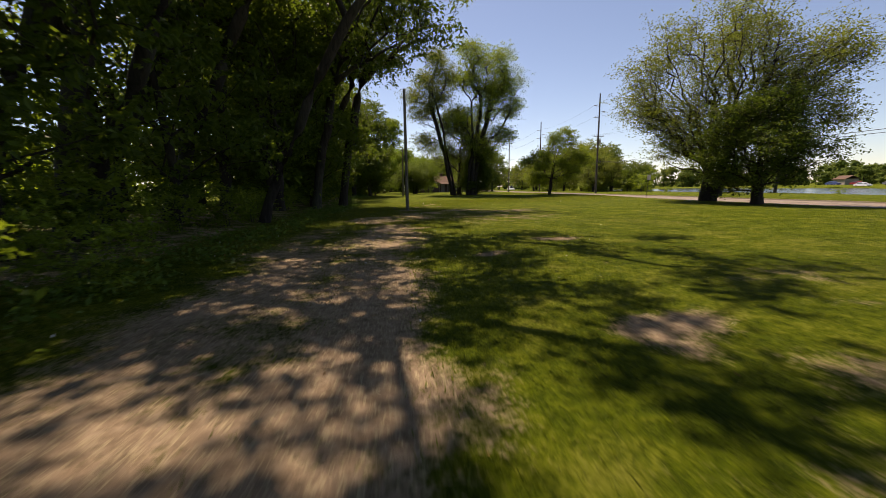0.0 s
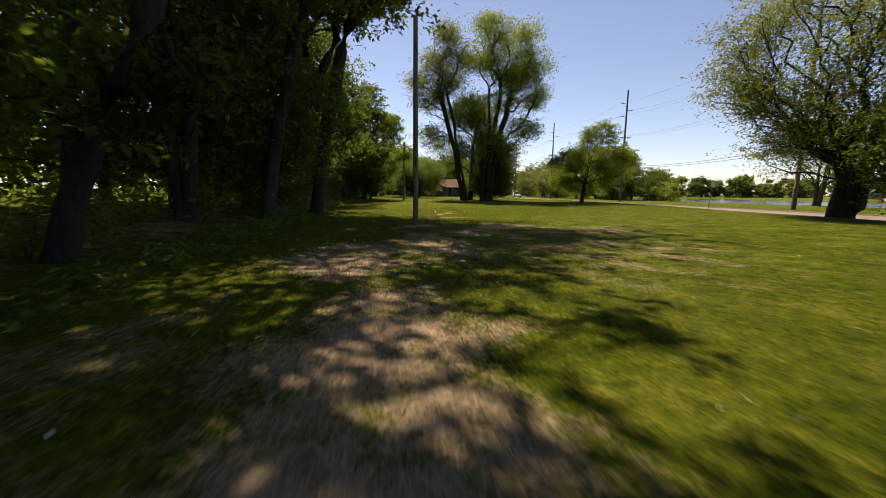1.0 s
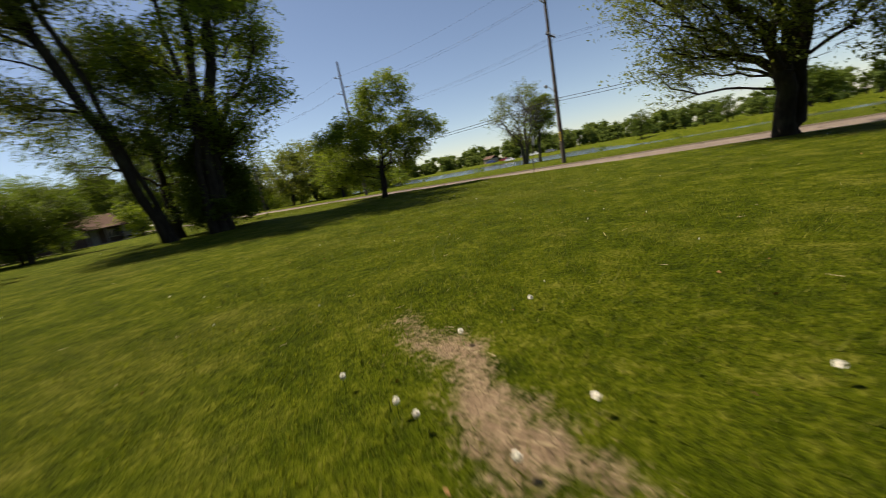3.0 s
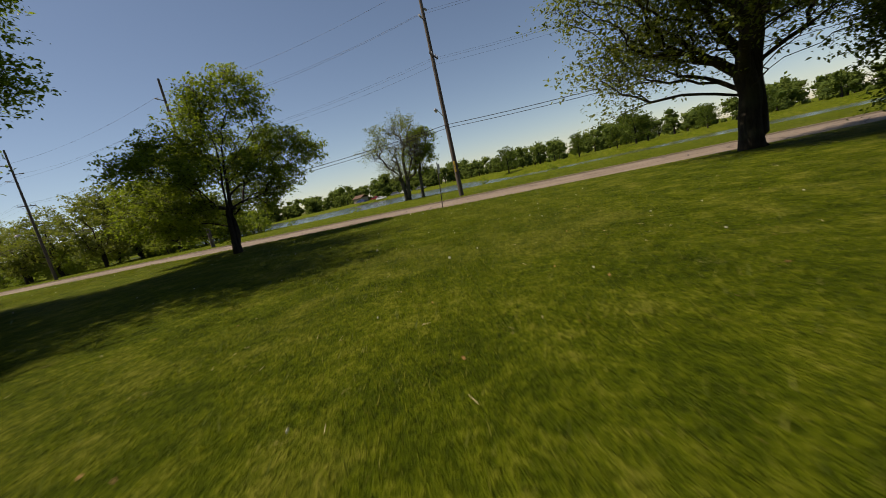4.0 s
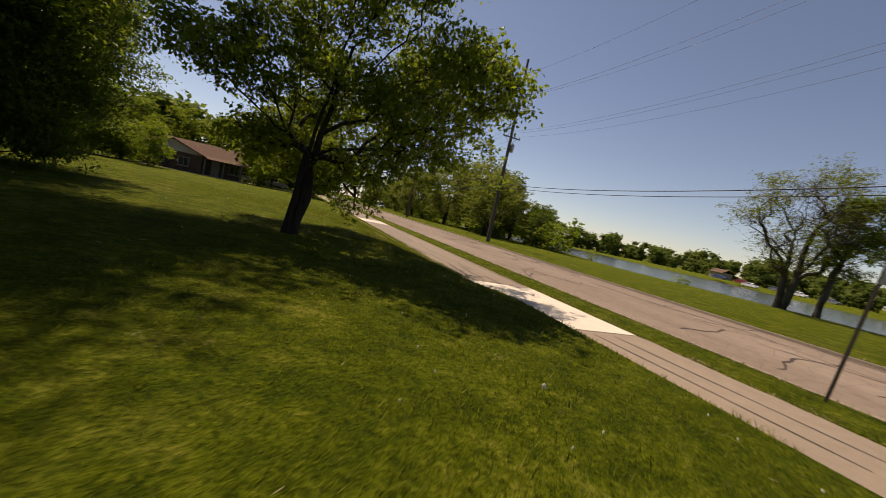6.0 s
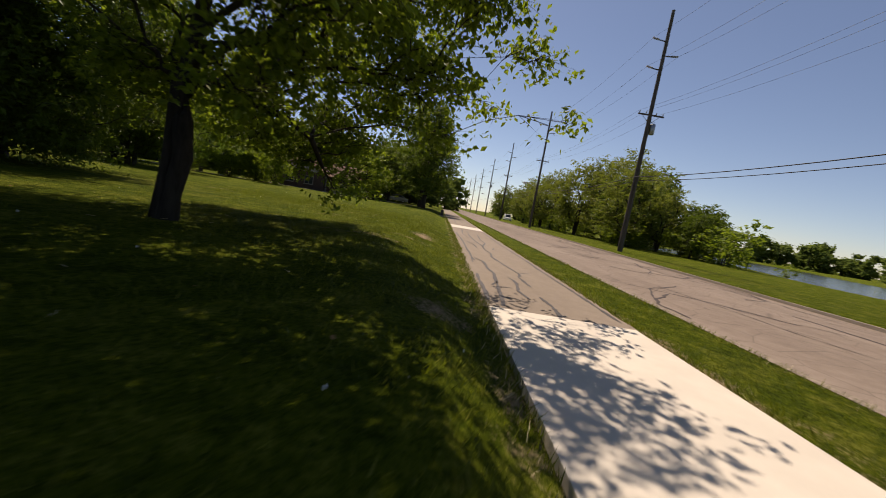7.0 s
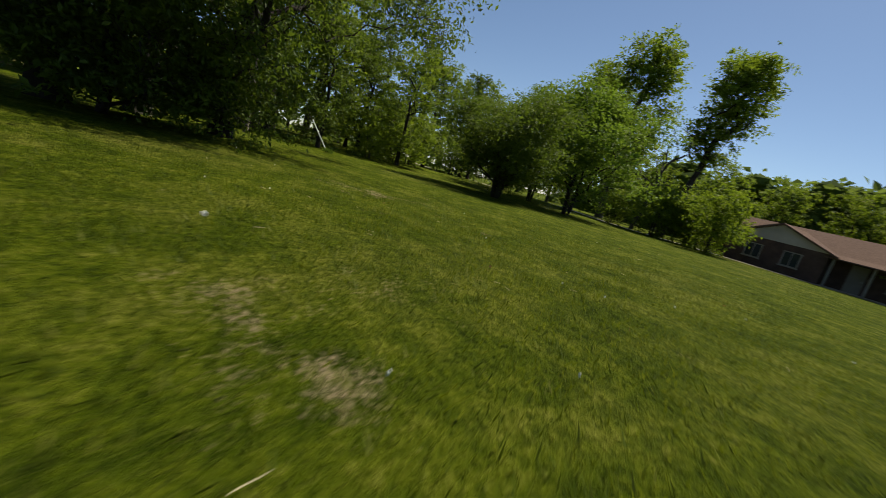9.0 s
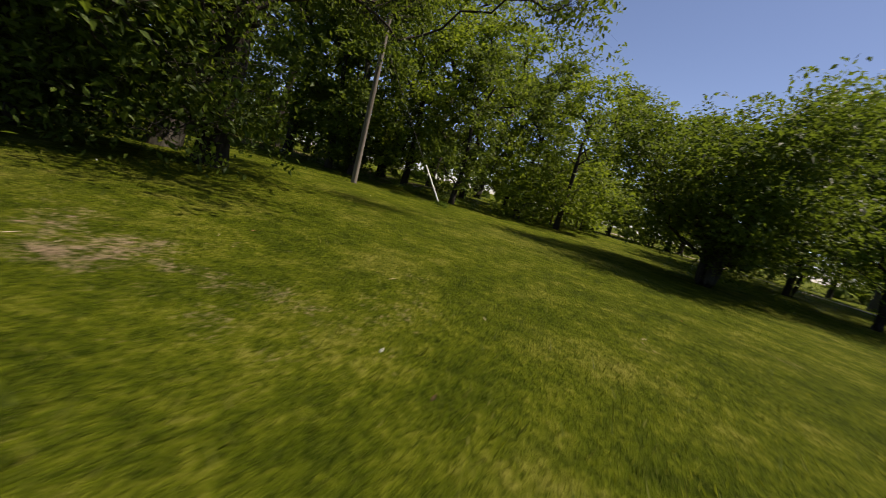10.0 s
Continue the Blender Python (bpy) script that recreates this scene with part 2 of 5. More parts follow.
class Soup:
    """Collects vertices and faces of one mesh."""

    def __init__(self):
        self.v, self.f, self.n = [], [], 0

    def add(self, verts, faces):
        verts = np.asarray(verts, dtype=np.float64).reshape(-1, 3)
        self.v.append(verts)
        self.f.append(np.asarray(faces, dtype=np.int64) + self.n)
        self.n += len(verts)

    def tube(self, pts, radii, sides=8, cap=True):
        pts = np.asarray(pts, float)
        k = len(pts)
        tan = np.gradient(pts, axis=0)
        tan /= np.linalg.norm(tan, axis=1)[:, None] + 1e-9
        ref = np.where(np.abs(tan[:, 2:3]) > 0.9, np.array([[1.0, 0, 0]]), np.array([[0, 0, 1.0]]))
        a = np.cross(tan, ref)
        a /= np.linalg.norm(a, axis=1)[:, None] + 1e-9
        b = np.cross(tan, a)
        ang = np.arange(sides) * 2 * math.pi / sides
        ring = np.cos(ang)[None, :, None] * a[:, None, :] + np.sin(ang)[None, :, None] * b[:, None, :]
        verts = pts[:, None, :] + ring * np.asarray(radii, float)[:, None, None]
        i, j = np.meshgrid(np.arange(k - 1), np.arange(sides), indexing="ij")
        j2 = (j + 1) % sides
        q = np.stack([i * sides + j, i * sides + j2, (i + 1) * sides + j2, (i + 1) * sides + j], -1).reshape(-1, 4)
        self.add(verts.reshape(-1, 3), q)
        if cap:
            e = np.array([[c, (c + 1) % sides] for c in range(sides)])
            for base, centre in ((0, pts[0]), ((k - 1) * sides, pts[-1])):
                ringv = verts.reshape(-1, 3)[base:base + sides]
                self.add(np.vstack([ringv, centre]), np.array([[x, y, sides, sides] for x, y in e]))

    def box(self, size, at=(0, 0, 0), turn=None):
        c = np.array([[x, y, z] for x in (-0.5, 0.5) for y in (-0.5, 0.5) for z in (-0.5, 0.5)]) * np.array(size)
        if turn is not None:
            c = c @ np.array(turn.to_3x3()).T
        self.add(c + np.array(at), [[0, 1, 3, 2], [4, 6, 7, 5], [0, 4, 5, 1], [2, 3, 7, 6], [0, 2, 6, 4], [1, 5, 7, 3]])

    def mesh(self, name, mat, smooth=False, bevel=0.0):
        v = np.vstack(self.v)
        me = bpy.data.meshes.new(name)
        faces = np.vstack([f if f.shape[1] == 4 else np.hstack([f, f[:, 2:3]]) for f in self.f])
        tri = faces[:, 2] == faces[:, 3]
        size = np.where(tri, 3, 4)
        start = np.concatenate([[0], np.cumsum(size)[:-1]])
        flat = faces.reshape(-1)
        keep = np.ones(len(flat), bool)
        keep[3::4] = ~tri
        loops = flat[keep]
        me.vertices.add(len(v))
        me.vertices.foreach_set("co", v.astype(np.float32).reshape(-1))
        me.loops.add(len(loops))
        me.loops.foreach_set("vertex_index", loops.astype(np.int32))
        me.polygons.add(len(faces))
        me.polygons.foreach_set("loop_start", start.astype(np.int32))
        me.update(calc_edges=True)
        me.polygons.foreach_set("use_smooth", np.full(len(faces), smooth))
        if bevel > 0:
            bm = bmesh.new()
            bm.from_mesh(me)
            bmesh.ops.bevel(bm, geom=bm.edges[:], offset=bevel, segments=2, affect="EDGES")
            bm.to_mesh(me)
            bm.free()
        me.materials.append(mat)
        return me


def part(name, soup, mat, parent, label="", smooth=False, bevel=0.0):
    ob = new(name, soup.mesh(name, mat, smooth, bevel) if isinstance(soup, Soup) else soup)
    ob.parent = parent
    if label:
        ob["label"] = label
    return ob


def thing(name, label, category, at=(0, 0, 0), turn=0.0, group="", kind=""):
    ob = new(name)
    ob.matrix_basis = pose(*at, 0, 0, turn)
    return tagged(ob, label, category, group, kind)


def smooth_step(v):
    v = min(max(v, 0.0), 1.0)
    return v * v * (3 - 2 * v)


# ---------------------------------------------------------------- the lie of the land
WATER_Z = -0.5


def shore_far(y):
    return 66 + 62 * smooth_step((y + 8) / 45) + 3 * math.sin(y * 0.11)


def shore_near(y):
    return 38.5 + 2.0 * math.sin(y * 0.07 + 1) + 1.2 * math.sin(y * 0.19) + 5 * smooth_step((y - 28) / 20)


def land(x, y):
    """Height of the ground."""
    if x < -0.02:
        z = 0.012 + (0.28 + 0.21 * smooth_step((y + 22) / 24)) * smooth_step((-x - 0.1) / (0.8 + 1.8 * smooth_step((y + 5) / 9)))
        z += (0.03 * math.sin(x * 0.35 + y * 0.21) + 0.02 * math.sin(y * 0.55 - x * 0.2)) * smooth_step(-x / 3)
        z += 0.35 * smooth_step((-x - 30) / 8) * smooth_step((60 - y) / 40)
        return z
    if x <= 2.45:
        return -0.08
    if x <= 4.3:
        return 0.02
    if x <= 13.5:
        return -0.3
    near, far = shore_near(y), shore_far(y)
    drop = 1.3 * smooth_step((x - near + 4) / 8)
    rise = 1.75 * smooth_step((x - far + 5) / 10)
    wet = smooth_step((135 - y) / 10)
    return 0.03 - drop * wet + min(rise, 1.75) * wet + 0.0


SOIL = [  # centre x, y, half width, half length, turn, strength
    (-28.3, -56.0, 2.3, 15.0, 0, 0.7), (-28.9, -51.0, 1.1, 9.0, 2, 0.85), (-27.2, -50.0, 0.7, 7.0, 0, 0.85), (-27.3, -42.5, 1.3, 5.0, -4, 0.72), (-29.6, -43.0, 0.9, 4.0, 0, 0.6), (-28.0, -36.2, 1.6, 2.6, -6, 0.66), (-26.2, -34.0, 1.0, 3.0, 10, 0.7),
    (-26.6, -29.4, 0.8, 0.8, 0, 0.85), (-25.2, -24.0, 1.9, 0.55, 12, 0.7), (-23.2, -29.3, 1.5, 0.9, 30, 0.8), (-20.0, -30.5, 2.2, 1.6, 10, 0.5), (-25.0, -31.5, 1.0, 1.6, 0, 0.62),
    (-24.55, -20.75, 0.32, 1.25, -25, 0.95), (-25.05, -46.0, 0.42, 0.3, 10, 1.0), (-24.1, -50.6, 0.9, 0.55, 20, 0.85), (-22.4, -43.8, 0.9, 0.4, 10, 0.8),
    (-23.0, -53.0, 1.6, 2.2, 10, 0.55), (-21.0, -49.0, 1.4, 1.0, 10, 0.45),
    (-1.55, 7.75, 0.5, 1.1, -13, 0.95), (-0.9, -1.6, 0.5, 0.7, 0, 0.8), (-2.6, 3.6, 1.2, 0.7, 20, 0.45), (-1.9, 5.4, 0.6, 0.4, 0, 0.45),
    (-21.5, -35.0, 3.0, 3.0, 0, 0.42), (-23.5, -33.0, 4.0, 8.0, 0, 0.35), (-12.0, 13.0, 1.4, 2.0, 0, 0.3), (-4.6, 11.2, 1.0, 1.2, 40, 0.28), (-9.5, 14.6, 1.6, 0.6, 20, 0.36), (-13.0, 15.2, 1.2, 0.5, 0, 0.36), (-5.0, 8.0, 1.2, 0.9, 0, 0.3),
]


def soil_at(x, y):
    s = 0.0
    for cx, cy, rx, ry, turn, k in SOIL:
        a = radians(turn)
        dx, dy = x - cx, y - cy
        u = (dx * math.cos(a) + dy * math.sin(a)) / rx
        v = (-dx * math.sin(a) + dy * math.cos(a)) / ry
        d = math.hypot(u, v)
        s = max(s, k * (1 - smooth_step((d - 0.45) / 0.9)))
    if -0.5 < x < 0.05 or 2.4 < x < 2.7:
        s = max(s, 0.42)
    if -31.5 > x > -60 and -70 < y < 10:
        s = max(s, 0.5 * smooth_step((-31.5 - x) / 1.5) * smooth_step((x + 46) / 8))
    return s


def axis(fine_lo, fine_hi, step, far, extra=()):
    vals = list(np.arange(fine_lo, fine_hi + 1e-6, step))
    d, lo, hi = step, fine_lo, fine_hi
    while hi < far:
        d *= 1.22
        lo, hi = lo - d, hi + d
        vals += [lo, hi]
    return sorted(set(np.round(vals + list(extra), 3)))


def build_ground():
    xs = axis(-34.0, 46.0, 0.65, 2500, (-0.6, -0.35, -0.2, -0.1, -0.02, 0.04, 2.38, 2.44, 2.46, 2.62, 4.28, 4.32, 13.48, 13.52))
    xs = [x for x in xs if not (0.05 < x < 2.3) or x in (1.0,)]
    ys = axis(-66.0, 44.0, 0.65, 2500)
    v = np.array([[x, y, land(x, y)] for x in xs for y in ys])
    soil = np.array([soil_at(x, y) if abs(x) < 70 and abs(y) < 80 else 0.0 for x in xs for y in ys], dtype=np.float32)
    nx, ny = len(xs), len(ys)
    i, j = np.meshgrid(np.arange(nx - 1), np.arange(ny - 1), indexing="ij")
    q = np.stack([i * ny + j, (i + 1) * ny + j, (i + 1) * ny + j + 1, i * ny + j + 1], -1).reshape(-1, 4)
    s = Soup()
    s.add(v, q)
    me = s.mesh("ground", LAWN, True)
    me.attributes.new("soil", "FLOAT", "POINT").data.foreach_set("value", soil)
    return tagged(new("ground", me), "mown park lawn with worn bare earth patches and a lake basin", "lawn", kind="structure")


build_ground()

s = Soup()
s.add([[30, -900, WATER_Z], [700, -900, WATER_Z], [700, 160, WATER_Z], [30, 160, WATER_Z]], [[0, 1, 2, 3]])
tagged(new("water", s.mesh("water", WATER)), "rippled grey-blue lake reflecting the sky", "lake", kind="structure")


def slab(x0, x1, y0, y1, top, bottom):
    s = Soup()
    s.box((x1 - x0, y1 - y0, top - bottom), ((x0 + x1) / 2, (y0 + y1) / 2, (top + bottom) / 2))
    return s


def build_road():
    s = Soup()
    xs = [4.5, 6.5, 8.9, 11.2, 13.4]
    zs = [-0.1, -0.05, -0.02, -0.05, -0.1]
    ys = np.concatenate([np.arange(-400, -60, 20), np.arange(-60, 160, 2.0), np.arange(160, 900, 40)])
    v = [[x, y, z] for y in ys for x, z in zip(xs, zs)]
    q = [[a * 5 + b, a * 5 + b + 1, a * 5 + b + 6, a * 5 + b + 5] for a in range(len(ys) - 1) for b in range(4)]
    s.add(v, q)
    return tagged(new("road", s.mesh("road", ROAD, True)), "pinkish worn asphalt street with dark cracks", "road", kind="structure")


road = build_road()


def wander(x0, y0, x1, y1, seed, sway=0.25, n=12):
    r = np.random.RandomState(seed)
    t = np.linspace(0, 1, n)
    d = np.array([x1 - x0, y1 - y0])
    side = np.array([-d[1], d[0]]) / (np.linalg.norm(d) + 1e-9)
    off = np.convolve(np.cumsum(r.normal(0, 1, n + 6)), np.ones(7) / 7, 'valid')
    off = (off - off[0] - (off[-1] - off[0]) * t) * sway / max(1.0, np.abs(off).max())
    return np.array([[x0, y0]]) + t[:, None] * d + off[:, None] * side


def ribbon(pts, width, zfun, seed):
    r = np.random.RandomState(seed)
    d = np.gradient(pts, axis=0)
    d /= np.linalg.norm(d, axis=1)[:, None] + 1e-9
    side = np.stack([-d[:, 1], d[:, 0]], 1)
    w = width * (0.55 + 0.9 * r.rand(len(pts))) / 2
    w[0], w[-1] = 0.15 * width, 0.15 * width
    a, b = pts + side * w[:, None], pts - side * w[:, None]
    v = [[p[0], p[1], zfun(p[0])] for k in range(len(pts)) for p in (a[k], b[k])]
    s = Soup()
    s.add(v, [[2 * k, 2 * k + 1, 2 * k + 3, 2 * k + 2] for k in range(len(pts) - 1)])
    return s


def road_z(x):
    return float(np.interp(x, [4.5, 6.5, 8.9, 11.2, 13.4], [-0.1, -0.05, -0.02, -0.05, -0.1])) + 0.008


rng = np.random.RandomState(5)
for k in range(150):
    y = -58 + k * 1.05 + rng.uniform(-1, 1)
    if k % 4 == 0:
        x = rng.uniform(5.2, 12.6)
        pts = wander(x, y, x + rng.uniform(-1.6, 1.6), y + rng.uniform(4, 11), 100 + k, 0.9, 22)
    else:
        xa = rng.uniform(4.6, 10.5)
        xb = min(13.3, xa + rng.uniform(1.2, 6.0))
        pts = wander(xa, y, xb, y + rng.uniform(-4.5, 4.5), 200 + k, 0.8, 18)
    part("crack", ribbon(pts, rng.uniform(0.03, 0.11), road_z, k), TAR, road)


def build_kerbs():
    for x0, x1, top, label in ((4.28, 4.5, 0.03, "worn concrete road edge half under grass"), (13.4, 13.58, 0.024, "pale concrete kerb along the street")):
        k = tagged(new("kerb"), label, "kerb", kind="structure")
        mat = KERB if x0 > 10 else GRAVEL
        base = slab(x0, x1, -1.5, 1.495, top, -0.3).mesh("kerb_stone", mat)
        for i in range(56):
            o = part("kerb_stone", base, mat, k)
            o.location = (0, -60 + 3 * i, -0.002 * (i * 7 % 3))
        for y0, y1 in ((-400, -61.5), (106.5, 900)):
            part("kerb_run", slab(x0, x1, y0, y1, top, -0.3), mat, k)


build_kerbs()


def build_path():
    p = tagged(new("pavement"), "tan asphalt footpath with patched cracks and white slabs", "footpath", kind="structure")
    strips = [(-300, -13.6), (-9.8, -4.5), (0.05, 22.7), (26.4, 400)]
    r = np.random.RandomState(9)
    for y0, y1 in strips:
        n = max(2, int((min(y1, 80) - max(y0, -60)) / 0.3))
        ys = np.linspace(max(y0, -60), min(y1, 80), n)
        ys = np.concatenate([[y0] if y0 < -60 else [], ys, [y1] if y1 > 80 else []])
        lx, rx = r.uniform(-0.13, -0.03, len(ys)), 2.47 + r.uniform(0.0, 0.09, len(ys))
        v = [[x, y, z] for y, a, b in zip(ys, lx, rx) for x, z in ((a - 0.03, -0.02), (a, 0.016), (0.1, 0.02), (1.2, 0.026), (2.3, 0.026), (b, 0.026), (b + 0.03, -0.02))]
        s = Soup()
        s.add(v, [[a * 7 + c, a * 7 + c + 1, a * 7 + c + 8, a * 7 + c + 7] for a in range(len(ys) - 1) for c in range(6)])
        part("asphalt_strip", s, PATH_MAT, p)
    for y0, y1 in ((-13.6, -9.8), (-4.5, 0.05), (22.7, 26.4)):
        part("concrete_slab", slab(-0.02, 2.46, y0, y1, 0.036, -0.07), CONCRETE, p, "white new concrete slab")
    seams = [((0.25, 0.25), (0.35, 1.0), (0.46, 2.3), (0.58, 3.6), (0.5, 4.4), (0.52, 5.6), (0.27, 6.2)),
             ((0.24, 5.6), (0.22, 6.9), (0.21, 9.3), (0.23, 12.0), (0.12, 17.5)), ((0.92, 1.1), (0.83, 1.8), (0.98, 2.7), (0.87, 3.3)),
             ((1.28, 2.5), (1.2, 3.6), (1.35, 4.2), (1.18, 5.4), (0.98, 7.1), (1.1, 8.2), (1.02, 9.0), (1.06, 10.6), (0.9, 13.0), (0.86, 16.0), (1.0, 20.0)),
             ((1.2, 0.1), (1.27, 0.8), (1.22, 1.5)), ((1.05, 10.6), (1.36, 12.4), (1.3, 14.0), (1.5, 18.0)), ((0.69, 9.6), (0.66, 11.0), (0.45, 11.8), (0.95, 11.9)),
             ((1.38, 9.8), (1.57, 10.7)), ((1.36, 4.35), (1.7, 4.55)), ((0.15, 5.1), (0.18, 6.1)), ((0.35, 1.0), (0.75, 0.85)), ((0.4, 1.9), (0.75, 2.0)),
             ((0.3, 2.0), (0.5, 2.5)), ((0.05, 0.5), (0.07, 1.9), (0.1, 3.2)), ((2.38, 0.4), (2.36, 3.0), (2.3, 6.0), (2.3, 9.0), (2.2, 14.0), (2.3, 21.0)),
             ((0.7, 14.0), (0.5, 17.0), (0.75, 22.0)), ((1.0, -9.2), (0.9, -4.7)), ((1.7, -9.2), (1.5, -4.7)), ((0.6, 27.0), (0.8, 40.0)), ((1.5, 27.0), (1.3, 44.0))]
    for i, line in enumerate(seams):
        w = 0.075 if len(line) > 2 else 0.05
        pts = np.vstack([wander(*a, *z, 40 + 7 * i + n, 0.05, 9)[(1 if n else 0):] for n, (a, z) in enumerate(zip(line, line[1:]))])
        part("sealed_crack", ribbon(pts, w, lambda x: 0.03, i), SEAL, p)


build_path()

# ---------------------------------------------------------------- trees


def leaves(soup, centres, r, size, droop=0.35, slim=0.5):
    """One small folded blade for each centre."""
    n = len(centres)
    d = r.normal(0, 1, (n, 3))
    d[:, 2] = d[:, 2] * 0.6 - droop
    d /= np.linalg.norm(d, axis=1)[:, None]
    side = np.cross(d, r.normal(0, 0.75, (n, 3)) + np.array([0, 0, 1.0]))
    side /= np.linalg.norm(side, axis=1)[:, None] + 1e-9
    up = np.cross(side, d)
    ln = size * (0.6 + 0.8 * r.rand(n))[:, None]
    w = ln * slim * 0.5
    mid = centres + d * ln * 0.45 + up * ln * 0.1
    v = np.stack([centres, mid + side * w, centres + d * ln, mid - side * w], 1).reshape(-1, 3)
    b = np.arange(n)[:, None] * 4
    soup.add(v, np.vstack([b + np.array([[0, 1, 2]]), b + np.array([[0, 2, 3]])]))


def curve_between(a, b, r, sag=0.0, wobble=0.05, n=7):
    a, b = np.asarray(a, float), np.asarray(b, float)
    t = np.linspace(0, 1, n)[:, None]
    ln = np.linalg.norm(b - a)
    p = a + (b - a) * t
    p[:, 2] += sag * ln * (4 * t[:, 0] * (1 - t[:, 0]))
    p[1:-1] += r.normal(0, wobble * ln, (n - 2, 3)) * np.array([1, 1, 0.5])
    return p


def twig_bundle(soup, a, b):
    """Thin three-sided twigs from each a to each b."""
    n = len(a)
    d = b - a
    d /= np.linalg.norm(d, axis=1)[:, None] + 1e-9
    u = np.cross(d, np.array([0.3, 0.5, 0.8]))
    u /= np.linalg.norm(u, axis=1)[:, None] + 1e-9
    w = np.cross(d, u)
    rim = [u * math.cos(q) + w * math.sin(q) for q in (0, 2.094, 4.189)]
    v = np.stack([a + q * 0.008 for q in rim] + [b], 1).reshape(-1, 3)
    k = np.arange(n)[:, None] * 4
    soup.add(v, np.vstack([k + np.array([[0, 1, 3]]), k + np.array([[1, 2, 3]]), k + np.array([[2, 0, 3]])]))


def limbs_to(r, stems, tips, reach_cost, trunk_r, wobble=0.07, hang=0.0, step=0.5, foot=0.0):
    """Joins every tip to the nearest fitting point of the growing limbs. Gives nodes, parents, radii and the chains to draw."""
    room = sum(len(q) for q in stems) + 14 * len(tips) + 8
    P, L = np.zeros((room, 3)), np.zeros(room)
    par = np.full(room, -1)
    n = 0
    for q in stems:
        for k, c in enumerate(q):
            P[n] = c
            par[n] = n - 1 if k else (-1 if n == 0 else 0)
            L[n] = 0.0 if k == 0 else L[n - 1] + np.linalg.norm(c - P[n - 1])
            n += 1
    first = n
    d0 = np.array([np.min(np.linalg.norm(P[:first] - t, axis=1)) for t in tips])
    ends = np.zeros(len(tips), int)
    for i in np.argsort(d0):
        t = tips[i]
        q = P[:n] - t
        d = np.sqrt(np.einsum('ij,ij->i', q, q))
        cost = d + reach_cost * L[:n] + 1.6 * np.maximum(0.0, P[:n, 2] - t[2] + 0.25 * d)
        cost[:first] += np.where(P[:first, 2] < foot, 100.0, 0.0)
        cost[:2] += 100.0
        j = int(np.argmin(cost))
        k = int(min(9, max(2, d[j] / step)))
        f = np.linspace(0, 1, k + 1)[1:, None]
        line = P[j] + (t - P[j]) * f
        bow = 4 * f[:, 0] * (1 - f[:, 0]) * d[j]
        line[:, 2] += (0.06 - hang) * bow
        line[:-1] += r.normal(0, wobble * d[j] / math.sqrt(k), (k - 1, 3)) * np.array([1, 1, 0.6]) if k > 1 else 0
        for c in line:
            P[n], par[n], L[n] = c, j, L[j] + np.linalg.norm(c - P[j])
            j = n
            n += 1
        ends[i] = j
    load = np.zeros(n)
    load[ends] = 1.0
    for k in range(n - 1, 0, -1):
        load[par[k]] += load[k]
    rad = np.maximum(0.007, trunk_r * (np.maximum(load, 0.3) / max(1.0, load[0])) ** 0.6)
    heavy = {}
    for k in range(1, n):
        p = par[k]
        if p not in heavy or load[k] > load[heavy[p]]:
            heavy[p] = k
    chains = []
    for k in range(n):
        if k == 0 or heavy.get(par[k]) != k:
            c = [k] if k == 0 else [par[k], k]
            while c[-1] in heavy:
                c.append(heavy[c[-1]])
            chains.append(c)
    return P[:n], par[:n], rad, chains, ends, first


